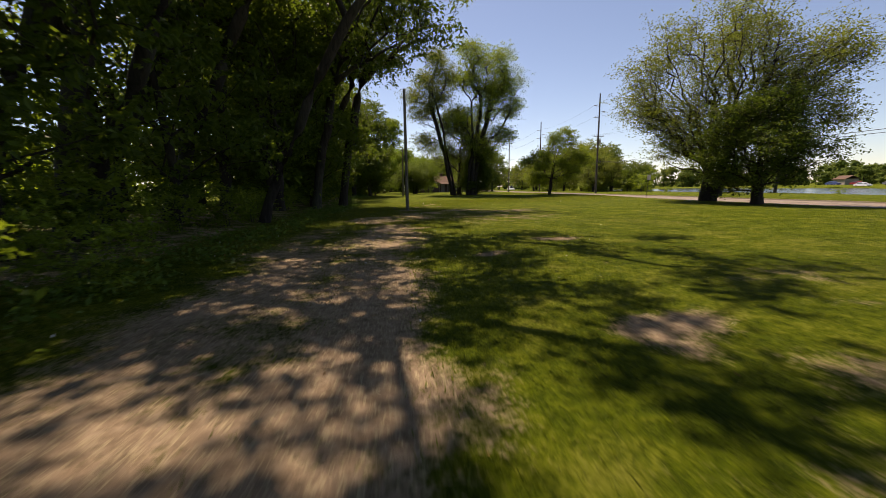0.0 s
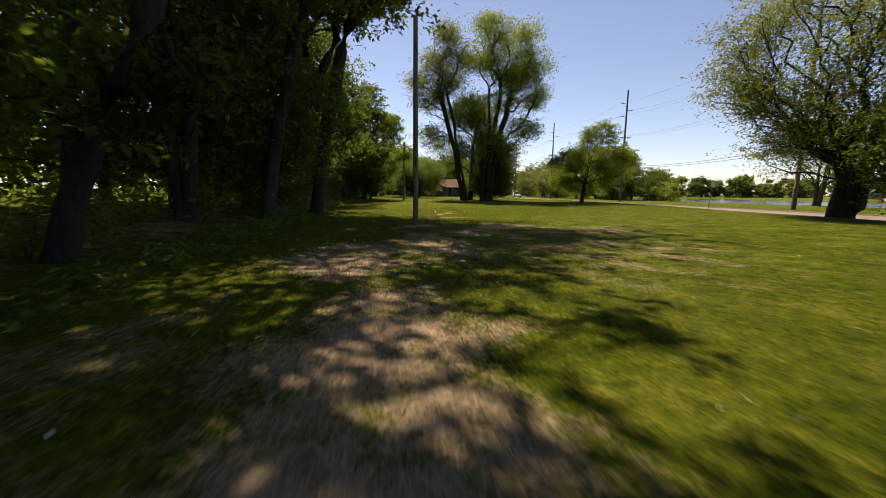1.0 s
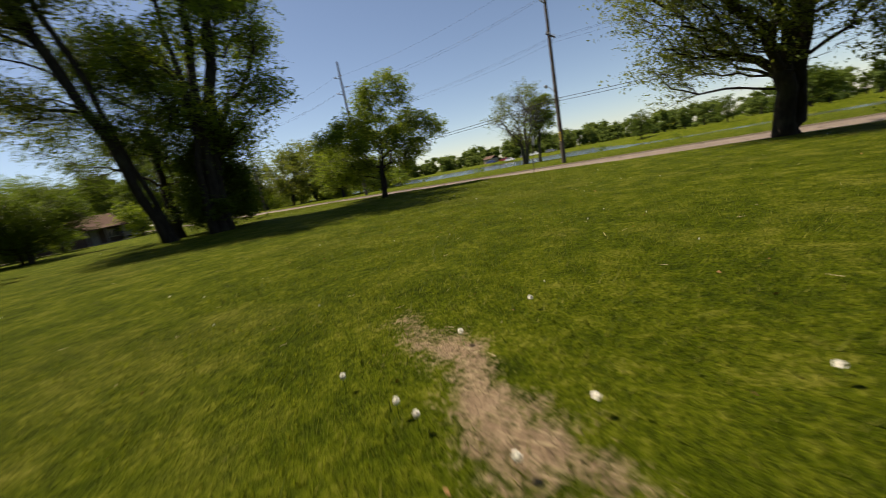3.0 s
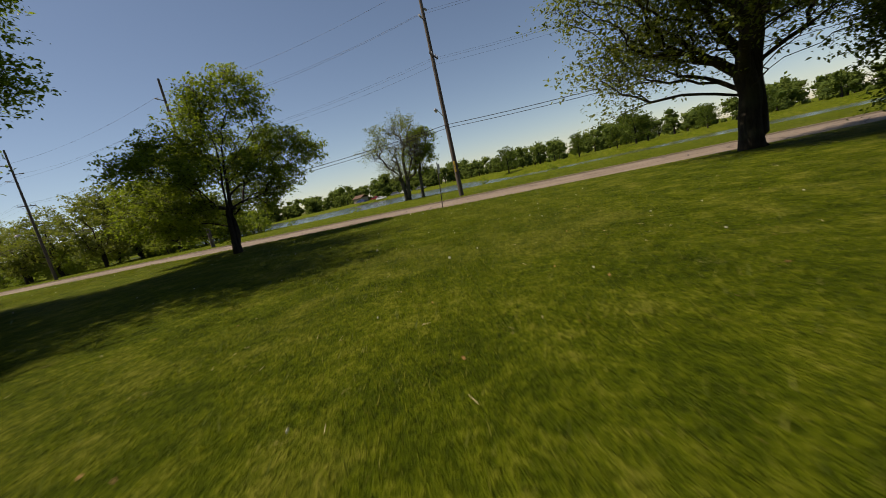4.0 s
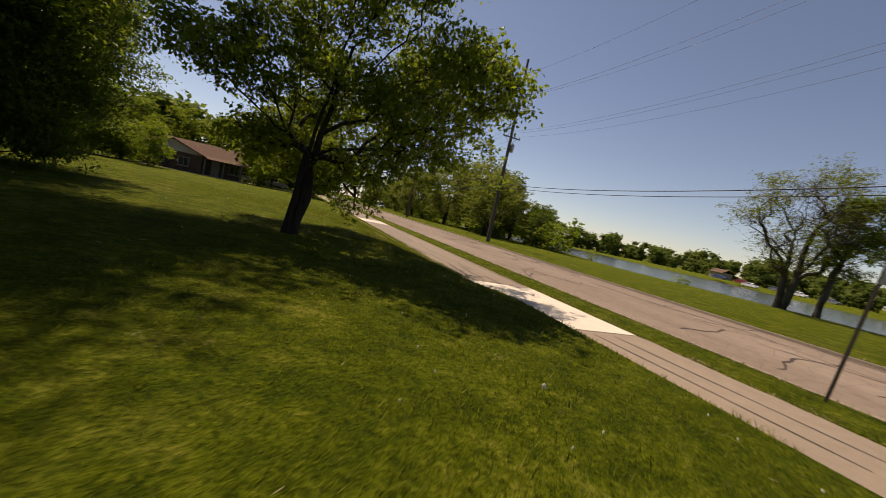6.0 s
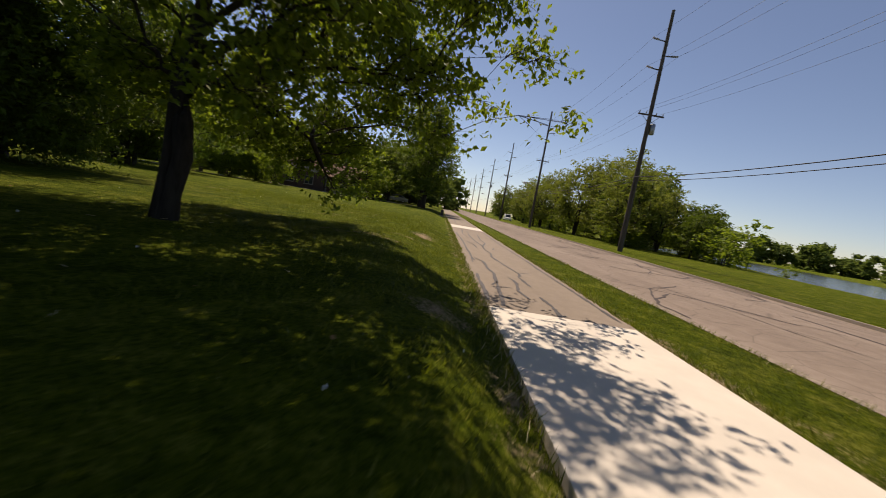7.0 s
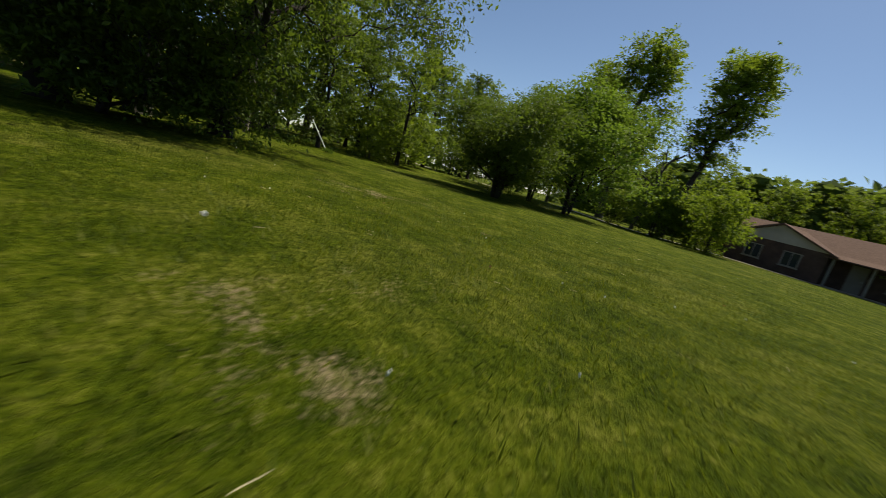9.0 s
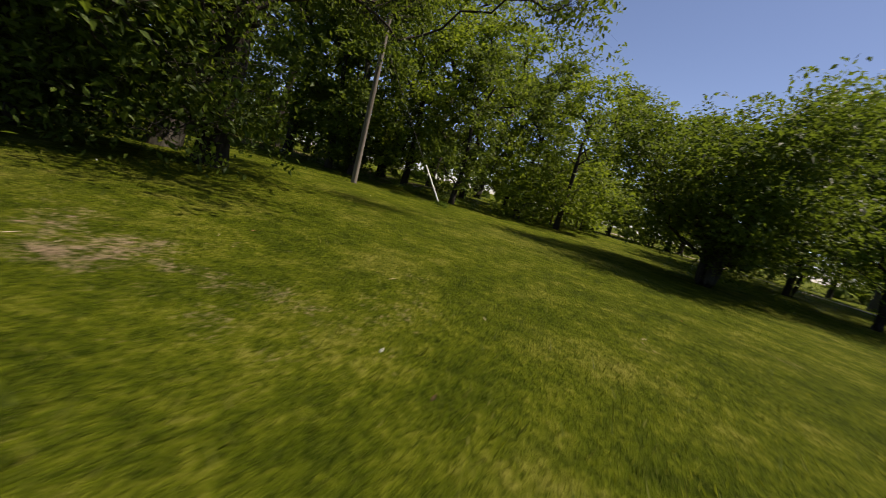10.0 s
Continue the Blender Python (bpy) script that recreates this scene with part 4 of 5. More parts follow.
spots = [(0, -32.8, -26.6, 12, 1.0), (0, -31.6, -22.8, -8, 1.1), (3, -34.4, -46.0, 130, 0.9), (2, -33.6, 9.0, 0, 1.0), (3, -31.8, 4.6, 60, 1.0), (2, -36.5, 12.5, 100, 1.0), (0, -36.8, -41.5, 60, 1.0), (0, -40.5, -14.0, 5, 1.0), (1, -36.5, -45.5, 40, 1.0), (1, -35.4, -50.0, 200, 0.95), (1, -37.5, -38.5, 90, 1.1), (0, -35.5, -57.0, 10, 1.0),
         (0, -36.0, -18.5, 170, 1.05),
         (3, -35.6, -38.0, 310, 1.0), (1, -38.5, -12.0, 130, 1.1),
         (0, -39.0, -4.0, 200, 1.1), (1, -41.0, 9.0, 40, 1.1), (3, -31.6, 12.6, 290, 0.78), (2, -34.0, 19.0, 100, 0.75), (2, -40.5, 15.5, 0, 0.8),
         (2, -43.5, -29.0, 100, 1.3), (2, -43.0, -21.0, 190, 1.3), (2, -44.0, -13.0, 270, 1.3), (2, -44.0, -4.0, 60, 1.2), (2, -44.0, 24.5, 100, 0.9), (2, -50.0, 33.0, 210, 1.0), (1, -52.0, 12.0, 320, 1.15), 
         (2, -31.0, 66.0, 70, 0.85), (2, -37.0, 63.0, 170, 0.9), (2, -25.0, 68.0, 250, 0.85), (2, -19.0, 69.0, 10, 0.85), (2, -14.0, 72.0, 90, 0.8), (2, -44.0, 58.0, 300, 0.9), (2, -52.0, 48.0, 30, 0.95), (2, -9.0, 76.0, 140, 0.8), (2, -32.2, -67.0, 30, 1.0), (2, -41.0, 33.0, 45, 0.75)]
for k, x, y, a, f in spots:
    again((wood_a, wood_b, wood_c, wood_d)[k], x, y, a, f)

w, l = grow(85, 2.3, 0.05, 0.1, 1.7, 9, 1250, 0.17, per=28, top_heavy=1.0, lobe_r=0.42, low=0.4, stems=((-0.4, 0), (0.4, 0.2), (0, -0.4)), slim=0.6, step=1.0, finest=0.017)
under = plant("woodland_shrub", "leafy undergrowth shrub at the edge of the wood", "shrub", (-32.4, -52.0), w, l, BARK, LEAF_MID, 0, "woodland shrubs")
r = np.random.RandomState(3)
for k in range(30):
    y = -60 + k * 2.35 + r.uniform(-0.8, 0.8)
    if y > 16:
        break
    x = -32.3 - (1.6 if y > -20 else 0.0) - r.uniform(0, 2.2) - (1.4 if -34 < y < -18 else 0.0)
    again(under, x, y, r.uniform(0, 360), r.uniform(0.55, 1.2) * (0.75 if -38 < y < -16 else 1.0))
for x, y, k in ((-31.2, -51.0, 0.7), (-31.6, -47.8, 0.5), (-33.5, 16.5, 1.3), (-35.5, 18.8, 1.6), (-38.0, 21.0, 1.8), (-42.0, 19.5, 2.2), (-34.0, 5.0, 1.0), (-45.5, 28.5, 2.2)):
    again(under, x, y, r.uniform(0, 360), k)

for k in range(10, 26, 3):
    again(under, -47.5 - 6.0 * r.rand(), -66 + k * 3.3 + r.uniform(-1, 1), r.uniform(0, 360), r.uniform(2.3, 3.3))

# ---- trees on the far side of the street, before the lake
w, l = grow(91, 14.0, 0.34, 2.0, 6.0, 26, 6400, 0.44, top_heavy=0.9, lobe_r=0.34, low=0.35, droop=0.6, stems=((-0.6, 0.3), (0.9, -0.2)), step=1.0, finest=0.017)
bank = plant("willow_tree", "broad pale willow on the lake bank", "tree", (29.0, 58.0), w, l, BARK_DARK, LEAF_PALE, 0, "lake bank willows")
w, l = grow(92, 12.5, 0.32, 1.5, 5.6, 26, 5400, 0.46, top_heavy=0.9, lobe_r=0.34, low=0.4, droop=0.5, step=1.0, finest=0.017)
bank2 = plant("alder_tree", "dark rounded alder on the lake bank", "tree", (35.5, 64.0), w, l, BARK_DARK, LEAF_DARK, 0, "lake bank alders")
for k, x, y, a, f in ((0, 26.0, 70.0, 60, 1.0), (0, 25.0, 83.0, 140, 0.95), (0, 26.0, 97.0, 220, 0.9), (1, 40.0, 70.0, 10, 1.25), (1, 44.0, 76.0, 90, 1.25), (1, 49.0, 83.0, 180, 1.2),
                      (1, 55.0, 92.0, 250, 0.9), (0, 33.0, 78.0, 300, 1.0), (0, 25.0, 113.0, 30, 0.9), (1, 30.0, 130.0, 100, 1.0), (0, 24.0, 150.0, 30, 0.9), (0, 30.5, 48.5, 30, 0.6), (1, 31.5, 42.5, 200, 0.48), (1, 34.0, 45.0, 80, 0.6)):
    again((bank, bank2)[k], x, y, a, f)
for k in range(26):
    again(under, 22.5 + 11 * r.rand() + 0.08 * k, 38 + k * 3.1 + r.uniform(-1, 1), r.uniform(0, 360), r.uniform(1.3, 2.4))
for k, x, y, a, f in ((0, 24.5, 47.0, 10, 0.75), (1, 27.5, 53.0, 70, 0.85), (0, 30.0, 66.0, 200, 1.05), (1, 52.0, 72.0, 20, 0.9), (1, 60.0, 80.0, 120, 0.9), (1, 68.0, 90.0, 220, 0.9), (0, 22.5, 90.0, 100, 0.8)):
    again((bank, bank2)[k], x, y, a, f)
for x, y, a, f in ((78.7, -29.4, 20, 0.62), (73.0, -1.0, 20, 0.5), (70.0, -17.0, 120, 0.42), (74.0, -25.0, 220, 0.4), (80.0, -32.0, 60, 0.5), (78.0, -43.0, 160, 0.42), (82.0, -54.0, 10, 0.5)):
    again(bank2, x, y, a, f)
for x, y, k in ((33.5, 40.0, 0.8), (36.5, 34.0, 0.6), (35.0, 47.0, 1.1), (38.0, 53.0, 1.0), (37.0, -3.0, 0.5), (37.4, -13.0, 0.55), (38.5, 21.0, 0.6)):
    again(under, x, y, 33 * k, k)


# ---- the far tree line, one sheet of foliage with no countable trees
bm = bmesh.new()
bmesh.ops.create_icosphere(bm, subdivisions=1, radius=1.0)
BALL_V = np.array([v.co[:] for v in bm.verts])
BALL_F = np.array([[v.index for v in f.verts] for f in bm.faces])
bm.free()


def far_line():
    r = np.random.RandomState(77)
    leaf, core, wood = Soup(), Soup(), Soup()
    spots = []
    for k in range(96):       # across the lake, two ranks
        y = -190 + k * 3.9 + r.uniform(-2, 2)
        x = shore_far(min(y, 60)) + (32 if y < 0 else 42)
        swell = 1.0 + 0.35 * noise.noise((y * 0.045, 3, 0)) + 0.25 * noise.noise((y * 0.16, 8, 0))
        far = 1.0 + 0.5 * smooth_step((y - 20) / 30)
        spots.append((x + r.uniform(0, 16), y, r.uniform(4.8, 6.6) * swell * far))
        spots.append((x + 30 + r.uniform(0, 25), y + 2, r.uniform(7.0, 9.2) * swell * far))
    for k in range(48):       # closing the lake to the north and the street's end
        spots.append((28 + k * 3.6 + r.uniform(-2, 2), 165 + r.uniform(-8, 25), r.uniform(9, 14)))
    for k in range(34):       # behind the house
        spots.append((-72 + k * 2.05 + r.uniform(-1, 1), 78 + r.uniform(-5, 12), r.uniform(10.5, 14.5)))
    for k in range(14):
        spots.append((-26 + k * 2.4, 100 + r.uniform(-6, 16) + k * 3, r.uniform(9, 13)))
    for k in range(22):       # west of the wood and south
        spots.append((-64 + r.uniform(-6, 6), -74 + k * 7, r.uniform(6, 9)))
    for k in range(24):
        spots.append((-70 + k * 7, -120 + r.uniform(-10, 10), r.uniform(9, 14)))
    for x, y, h in spots:
        z0 = land(x, y)
        rad = h * r.uniform(0.42, 0.62)
        for j in range(13):
            f = r.rand()
            c = np.array([x, y, z0 + h * (0.06 + 0.8 * f)]) + np.append(np.clip(r.normal(0, 0.45, 2), -0.8, 0.8) * rad * (1.15 - 0.6 * f), 0)
            s = rad * r.uniform(0.3, 0.46) * np.array([1, 1, 0.75])
            core.add(c + BALL_V * s * 0.72 * (0.7 + 0.5 * r.rand(len(BALL_V), 1)), BALL_F)
            d = r.normal(0, 1, (36, 3))
            d /= np.linalg.norm(d, axis=1)[:, None]
            leaves(leaf, c + d * s * r.uniform(0.6, 1.15, (36, 1)), r, 0.09 * h, 0.2, 0.7)
        wood.tube([[x, y, z0 - 0.3], [x, y, z0 + h * 0.6]], [0.3, 0.1], 5, False)
    t = thing("distant_woods", "distant tree line round the lake and lawns", "woods", kind="stuff")
    part("trunks", wood, BARK_DARK, t)
    part("inner_foliage", core, LEAF_FAR, t)
    part("foliage", leaf, LEAF_FAR, t)


far_line()

# ---------------------------------------------------------------- poles, wires, signs


def wood_pole(soup, height, r0, r1, n=8):
    z = np.linspace(-0.4, height, n)
    soup.tube([[0, 0, h] for h in z], np.linspace(r0, r1, n), 14)


def street_light(parent, z):
    s = Soup()
    s.tube([[-0.12, 0, z - 0.7], [-0.6, 0, z - 0.25], [-1.3, 0, z], [-2.1, 0, z + 0.08]], [0.03, 0.03, 0.028, 0.026], 8)
    arm = part("lamp_arm", s, STEEL, parent, "thin galvanised bracket", True)
    h = Soup()
    h.tube([[-1.95, 0, z + 0.1], [-2.15, 0, z + 0.12], [-2.5, 0, z + 0.1], [-2.72, 0, z + 0.05]], [0.05, 0.12, 0.15, 0.04], 10)
    part("lamp_head", h, STEEL, arm, "grey cobra-head street lamp", True)
    g = Soup()
    g.tube([[-2.15, 0, z + 0.0], [-2.38, 0, z - 0.04], [-2.6, 0, z + 0.0]], [0.06, 0.1, 0.05], 10)
    part("lamp_glass", g, PORCELAIN, arm, smooth=True)


def power_pole(y, x=15.92, height=21.2, cross=11.4, lamp=False, transformer=False, tag=False):
    p = thing("power_pole", "tall dark wooden power pole with side arms beside the street", "power pole", (x, y, 0.02), 0, "street power poles")
    s = Soup()
    wood_pole(s, height, 0.24, 0.13)
    part("pole", s, POLE_GREY, p, smooth=True)
    for z, sgn in ((18.6, -1), (17.4, 1), (16.2, -1)):
        a = Soup()
        a.tube([[0, 0, z], [sgn * 0.4, 0, z + 0.02], [sgn * 1.25, 0, z + 0.14]], [0.06, 0.05, 0.05], 8)
        arm = part("side_arm", a, DARK_STEEL, p, smooth=True)
        i = Soup()
        for d in np.linspace(0.75, 1.2, 4):
            i.tube([[sgn * d, 0, z + 0.075 + 0.12 * (d - 0.75)], [sgn * (d + 0.07), 0, z + 0.09 + 0.12 * (d - 0.75)]], [0.1, 0.08], 10)
        part("insulator", i, PORCELAIN, arm)
    c = Soup()
    c.box((2.3, 0.1, 0.13), (0, -0.16, cross))
    bar = part("crossarm", c, POLE_GREY, p, bevel=0.012)
    for d in (-1.05, -0.45, 0.45, 1.05):
        i = Soup()
        i.tube([[d, -0.16, cross + 0.06], [d, -0.16, cross + 0.14], [d, -0.16, cross + 0.2], [d, -0.16, cross + 0.27]], [0.02, 0.055, 0.06, 0.03], 8)
        part("pin_insulator", i, PORCELAIN, bar, smooth=True)
    for sgn in (-1, 1):
        b = Soup()
        b.tube([[sgn * 0.8, -0.14, cross - 0.06], [0, -0.14, cross - 0.75]], [0.018, 0.018], 6)
        part("brace", b, DARK_STEEL, bar)
    if transformer:
        t = Soup()
        t.tube([[0.42, 0, cross - 1.6], [0.42, 0, cross - 1.57], [0.42, 0, cross - 0.75], [0.42, 0, cross - 0.68]], [0.2, 0.24, 0.24, 0.18], 16)
        can = part("transformer", t, STEEL, p, "grey transformer can", True)
        for d in (-0.08, 0.08):
            t = Soup()
            t.tube([[0.42 + d, 0, cross - 0.7], [0.42 + d, 0, cross - 0.45]], [0.04, 0.02], 8)
            part("bushing", t, PORCELAIN, can)
    if lamp:
        street_light(p, 7.9)
    if tag:
        t = Soup()
        t.box((0.02, 0.16, 1.0), (-0.232, 0, 2.9))
        tg = part("marker_plate", t, YELLOW, p, "yellow marker strip with dark bars", bevel=0.004)
        for k in range(5):
            b = Soup()
            b.box((0.006, 0.09, 0.07), (-0.246, 0, 2.55 + 0.17 * k))
            part("marker_bar", b, DARK_STEEL, tg)
    g = Soup()
    g.tube([[-0.2, -0.14, 0], [-0.15, -0.1, 10]], [0.02, 0.02], 5)
    part("ground_wire_cover", g, DARK_STEEL, p)
    return p


POLE_Y = [-41.0, -5.4, 29.0, 65.3, 101.5, 138.0, 175.0, 212.0, 249.0]
for i, y in enumerate(POLE_Y):
    power_pole(y, cross=13.1 if i == 1 else 12.3, lamp=i in (1, 3, 5), transformer=i in (2, 5), tag=i == 1)


def cable(label, dx, dz, radius, sag):
    s = Soup()
    pts = []
    ys = [-90.0] + POLE_Y
    for a, b in zip(ys, ys[1:]):
        for t in np.linspace(0, 1, 13)[:-1]:
            pts.append([15.92 + dx, a + (b - a) * t, dz - sag * 4 * t * (1 - t)])
    pts.append([15.92 + dx, ys[-1], dz])
    s.tube(pts, [radius] * len(pts), 5)
    tagged(new("power_cable", s.mesh("power_cable", CABLE, True)), label, "cable", "street power cables")


for dx, dz in ((-1.25, 18.75), (1.25, 17.55), (-1.25, 16.35)):
    cable("thin black high-voltage cable between power poles", dx, dz, 0.009, 0.9)
for dx in (-1.05, -0.45, 1.05):
    cable("thin black cable on the crossarms of the poles", dx, 12.65, 0.007, 0.8)
for dx, dz, rad in ((-0.2, 6.88, 0.028), (0.22, 6.62, 0.024)):
    cable("thick black telephone cable low on the power poles", dx, dz, rad, 0.55)


def park_pole(x, y, height, label, arm, mat, lean=0.0, thick=0.14):
    p = thing("wooden_pole", label, "utility pole", (x, y, land(x, y)), 0, "park poles")
    s = Soup()
    n = 8
    z = np.linspace(-0.3, height, n)
    s.tube([[lean * max(h, 0) / height, 0, h] for h in z], np.linspace(thick, thick * 0.75, n), 14)
    part("pole", s, mat, p, smooth=True)
    if arm:
        b = Soup()
        b.box((0.9, 0.09, 0.1), (lean, -0.12, height - 0.55))
        a = part("crossarm", b, mat, p, bevel=0.01)
        for d in (-0.38, 0.38):
            i = Soup()
            i.tube([[lean + d, -0.12, height - 0.5], [lean + d, -0.12, height - 0.3]], [0.04, 0.03], 8)
            part("insulator", i, PORCELAIN, a)
    c = Soup()
    c.tube([[lean * 0.99, 0, height - 0.02], [lean, 0, height + 0.03]], [thick * 0.8, 0.05], 12)
    part("cap", c, DARK_STEEL, p)
    h = Soup()
    h.tube([[0, -0.08, 2.2], [0, -0.15, 2.25], [0, -0.15, 2.5]], [0.02, 0.02, 0.02], 6)
    part("step_hook", h, DARK_STEEL, p)
    return p


park_pole(-26.55, -29.0, 7.45, "weathered grey wooden pole at the end of the track", False, POLE_PALE, 0.0, 0.11)
park_pole(-26.9, 8.5, 7.6, "weathered pale wooden pole at the wood's edge", True, POLE_PALE, 0.12)


def guy_wire():
    g = thing("guy_wire", "steel guy wire with a pale plastic guard in the lawn", "guy wire", (-26.6, 12.9, land(-26.6, 12.9)))
    top = np.array([-0.25, -4.35, 6.4])
    s = Soup()
    s.tube([[0, 0, -0.1], top], [0.006, 0.006], 5)
    part("wire", s, DARK_STEEL, g)
    s = Soup()
    d = top / np.linalg.norm(top)
    s.tube([d * 0.08, d * 1.0, d * 2.0], [0.034, 0.034, 0.03], 10)
    part("guard", s, WHITE_PLASTIC, g, "white plastic guard tube", True)
    s = Soup()
    r = np.random.RandomState(8)
    leaves(s, r.normal(0, 0.12, (160, 3)) * np.array([1, 1, 0.3]) + np.array([0, 0, 0.1]), r, 0.2, -0.7, 0.18)
    part("grass_tuft", s, WEED, g, "uncut grass round the anchor")


guy_wire()


def street_sign():
    p = thing("street_sign", "narrow street sign on a leaning steel post, edge-on", "sign", (3.9, -7.5, 0.02))
    s = Soup()
    s.box((0.05, 0.05, 3.2), (0.02, -0.15, 1.45), Matrix.Rotation(radians(5), 4, "X"))
    post = part("post", s, DARK_STEEL, p, "rusty dark steel post", bevel=0.006)
    s = Soup()
    s.box((0.46, 0.012, 0.62), (0.02, -0.33, 2.62), Matrix.Rotation(radians(5), 4, "X"))
    pl = part("plate", s, STEEL, p, "bare grey back of a sign plate", bevel=0.004)
    for z in (2.42, 2.82):
        b = Soup()
        b.box((0.03, 0.05, 0.03), (0.02, -0.3, z))
        part("bolt", b, STEEL, pl)
    return post


street_sign()


def pedestal(x, y):
    """A small cable cabinet in the lawn."""
    p = thing("utility_pedestal", "small dark green utility pedestal in the lawn by the footpath", "utility box", (x, y, land(x, y)), 8)
    s = Soup()
    s.box((0.42, 0.42, 0.12), (0, 0, 0.04))
    part("base", s, KERB, p, bevel=0.01)
    s = Soup()
    s.box((0.34, 0.32, 0.62), (0, 0, 0.4))
    body = part("body", s, DARK_STEEL, p, bevel=0.015)
    s = Soup()
    s.box((0.38, 0.36, 0.07), (0, 0, 0.74))
    part("lid", s, DARK_STEEL, p, bevel=0.015)
    s = Soup()
    s.box((0.03, 0.02, 0.1), (0.1, -0.17, 0.5))
    part("latch", s, STEEL, body)


pedestal(-0.75, 41.0)

# ---------------------------------------------------------------- the house and the drive


def roof_panel(a, b, c, d, thick=0.14):
    s = Soup()
    top = np.array([a, b, c, d], float)
    low = top - np.array([0, 0, thick])
    s.add(np.vstack([top, low]), [[0, 1, 2, 3], [7, 6, 5, 4], [0, 4, 5, 1], [1, 5, 6, 2], [2, 6, 7, 3], [3, 7, 4, 0]])
    return s


def window(parent, x, y, z, w, h):
    s = Soup()
    for cx, cz, sw, sh in ((0, h / 2, w + 0.12, 0.08), (0, -h / 2, w + 0.12, 0.08), (-w / 2, 0, 0.08, h), (w / 2, 0, 0.08, h), (0, 0, 0.05, h)):
        s.box((sw, 0.1, sh), (x + cx, y - 0.02, z + cz))
    f = part("window", s, TRIM, parent, "white framed window")
    for sgn in (-1, 1):
        g = Soup()
        g.box((w / 2 - 0.08, 0.03, h - 0.08), (x + sgn * w / 4, y - 0.02, z))
        part("pane", g, GLASS, f)
    g = Soup()
    g.box((w + 0.24, 0.18, 0.06), (x, y - 0.06, z - h / 2 - 0.07))
    part("sill", g, TRIM, f)


def build_house():
    hx, hy = -19.0, 48.0
    h = thing("house", "low brick bungalow with brown shingle roof and pale gable", "house", (hx, hy, land(hx, hy) - 0.05), 8)
    s = Soup()
    s.box((12.4, 8.0, 2.5), (0, 5.6, 1.25))
    part("wall", s, BRICK, h, "dark brick walls")
    s = Soup()
    s.box((6.6, 1.9, 2.5), (-1.9, 0.85, 1.25))
    part("front_wall", s, BRICK, h, "dark brick front bay")
    for k, pts in enumerate((((-6.8, 1.1, 2.45), (6.8, 1.1, 2.45), (6.8, 5.6, 4.35), (-6.8, 5.6, 4.35)), ((6.8, 10.1, 2.45), (-6.8, 10.1, 2.45), (-6.8, 5.6, 4.35), (6.8, 5.6, 4.35)))):
        part("roof", roof_panel(*pts), SHINGLE, h, "brown shingle roof")
    for pts in (((-5.7, -0.4, 2.4), (-1.9, -0.4, 4.0), (-1.9, 4.9, 4.0), (-5.7, 4.9, 2.4)), ((-1.9, -0.4, 4.0), (1.9, -0.4, 2.4), (1.9, 4.9, 2.4), (-1.9, 4.9, 4.0))):
        part("gable_roof", roof_panel(*pts), SHINGLE, h, "brown shingle gable roof")
    g = Soup()
    g.add([[-5.2, -0.14, 2.46], [1.4, -0.14, 2.46], [-1.9, -0.14, 3.84], [-5.2, 0.0, 2.46], [1.4, 0.0, 2.46], [-1.9, 0.0, 3.84]],
          [[0, 1, 2, 2], [5, 4, 3, 3], [0, 3, 4, 1], [1, 4, 5, 2], [2, 5, 3, 0]])
    part("gable", g, SIDING, h, "pale painted siding gable")
    for sx in (-6.2, 6.2):
        g = Soup()
        x0, x1 = sx - 0.06, sx + 0.06
        g.add([[x0, 1.65, 2.5], [x0, 9.55, 2.5], [x0, 5.6, 4.2], [x1, 1.65, 2.5], [x1, 9.55, 2.5], [x1, 5.6, 4.2]],
              [[0, 1, 2, 2], [5, 4, 3, 3], [0, 3, 4, 1], [1, 4, 5, 2], [2, 5, 3, 0]])
        part("gable", g, SIDING, h)
    for x in (1.7, 3.9, 6.0):
        s = Soup()
        s.box((0.14, 0.14, 2.3), (x, 0.1, 1.15))
        part("porch_post", s, TRIM, h, "slim porch post", bevel=0.01)
    part("porch_roof", roof_panel((1.2, -0.25, 2.28), (6.7, -0.25, 2.28), (6.7, 2.0, 2.72), (1.2, 2.0, 2.72), 0.1), SHINGLE, h, "low shingle porch roof")
    s = Soup()
    s.box((5.4, 1.7, 0.15), (4.0, 0.75, 0.05))
    part("porch_floor", s, KERB, h)
    for x, w in ((-3.2, 1.1), (-0.6, 1.1)):
        window(h, x, -0.12, 1.35, w, 1.1)
    window(h, 5.2, 1.57, 1.4, 1.2, 1.1)
    window(h, -5.3, 1.57, 1.4, 1.0, 1.0)
    d = Soup()
    d.box((0.95, 0.06, 2.05), (2.9, 1.57, 1.15))
    door = part("door", d, TRIM, h, "white front door")
    k = Soup()
    k.box((0.05, 0.08, 0.12), (3.25, 1.52, 1.1))
    part("door_handle", k, STEEL, door)
    s = Soup()
    s.box((0.7, 0.7, 1.3), (3.6, 6.4, 4.4))
    ch = part("chimney", s, BRICK, h, "brick chimney", bevel=0.02)
    s = Soup()
    s.box((0.85, 0.85, 0.1), (3.6, 6.4, 5.08))
    part("chimney_cap", s, KERB, ch)


build_house()


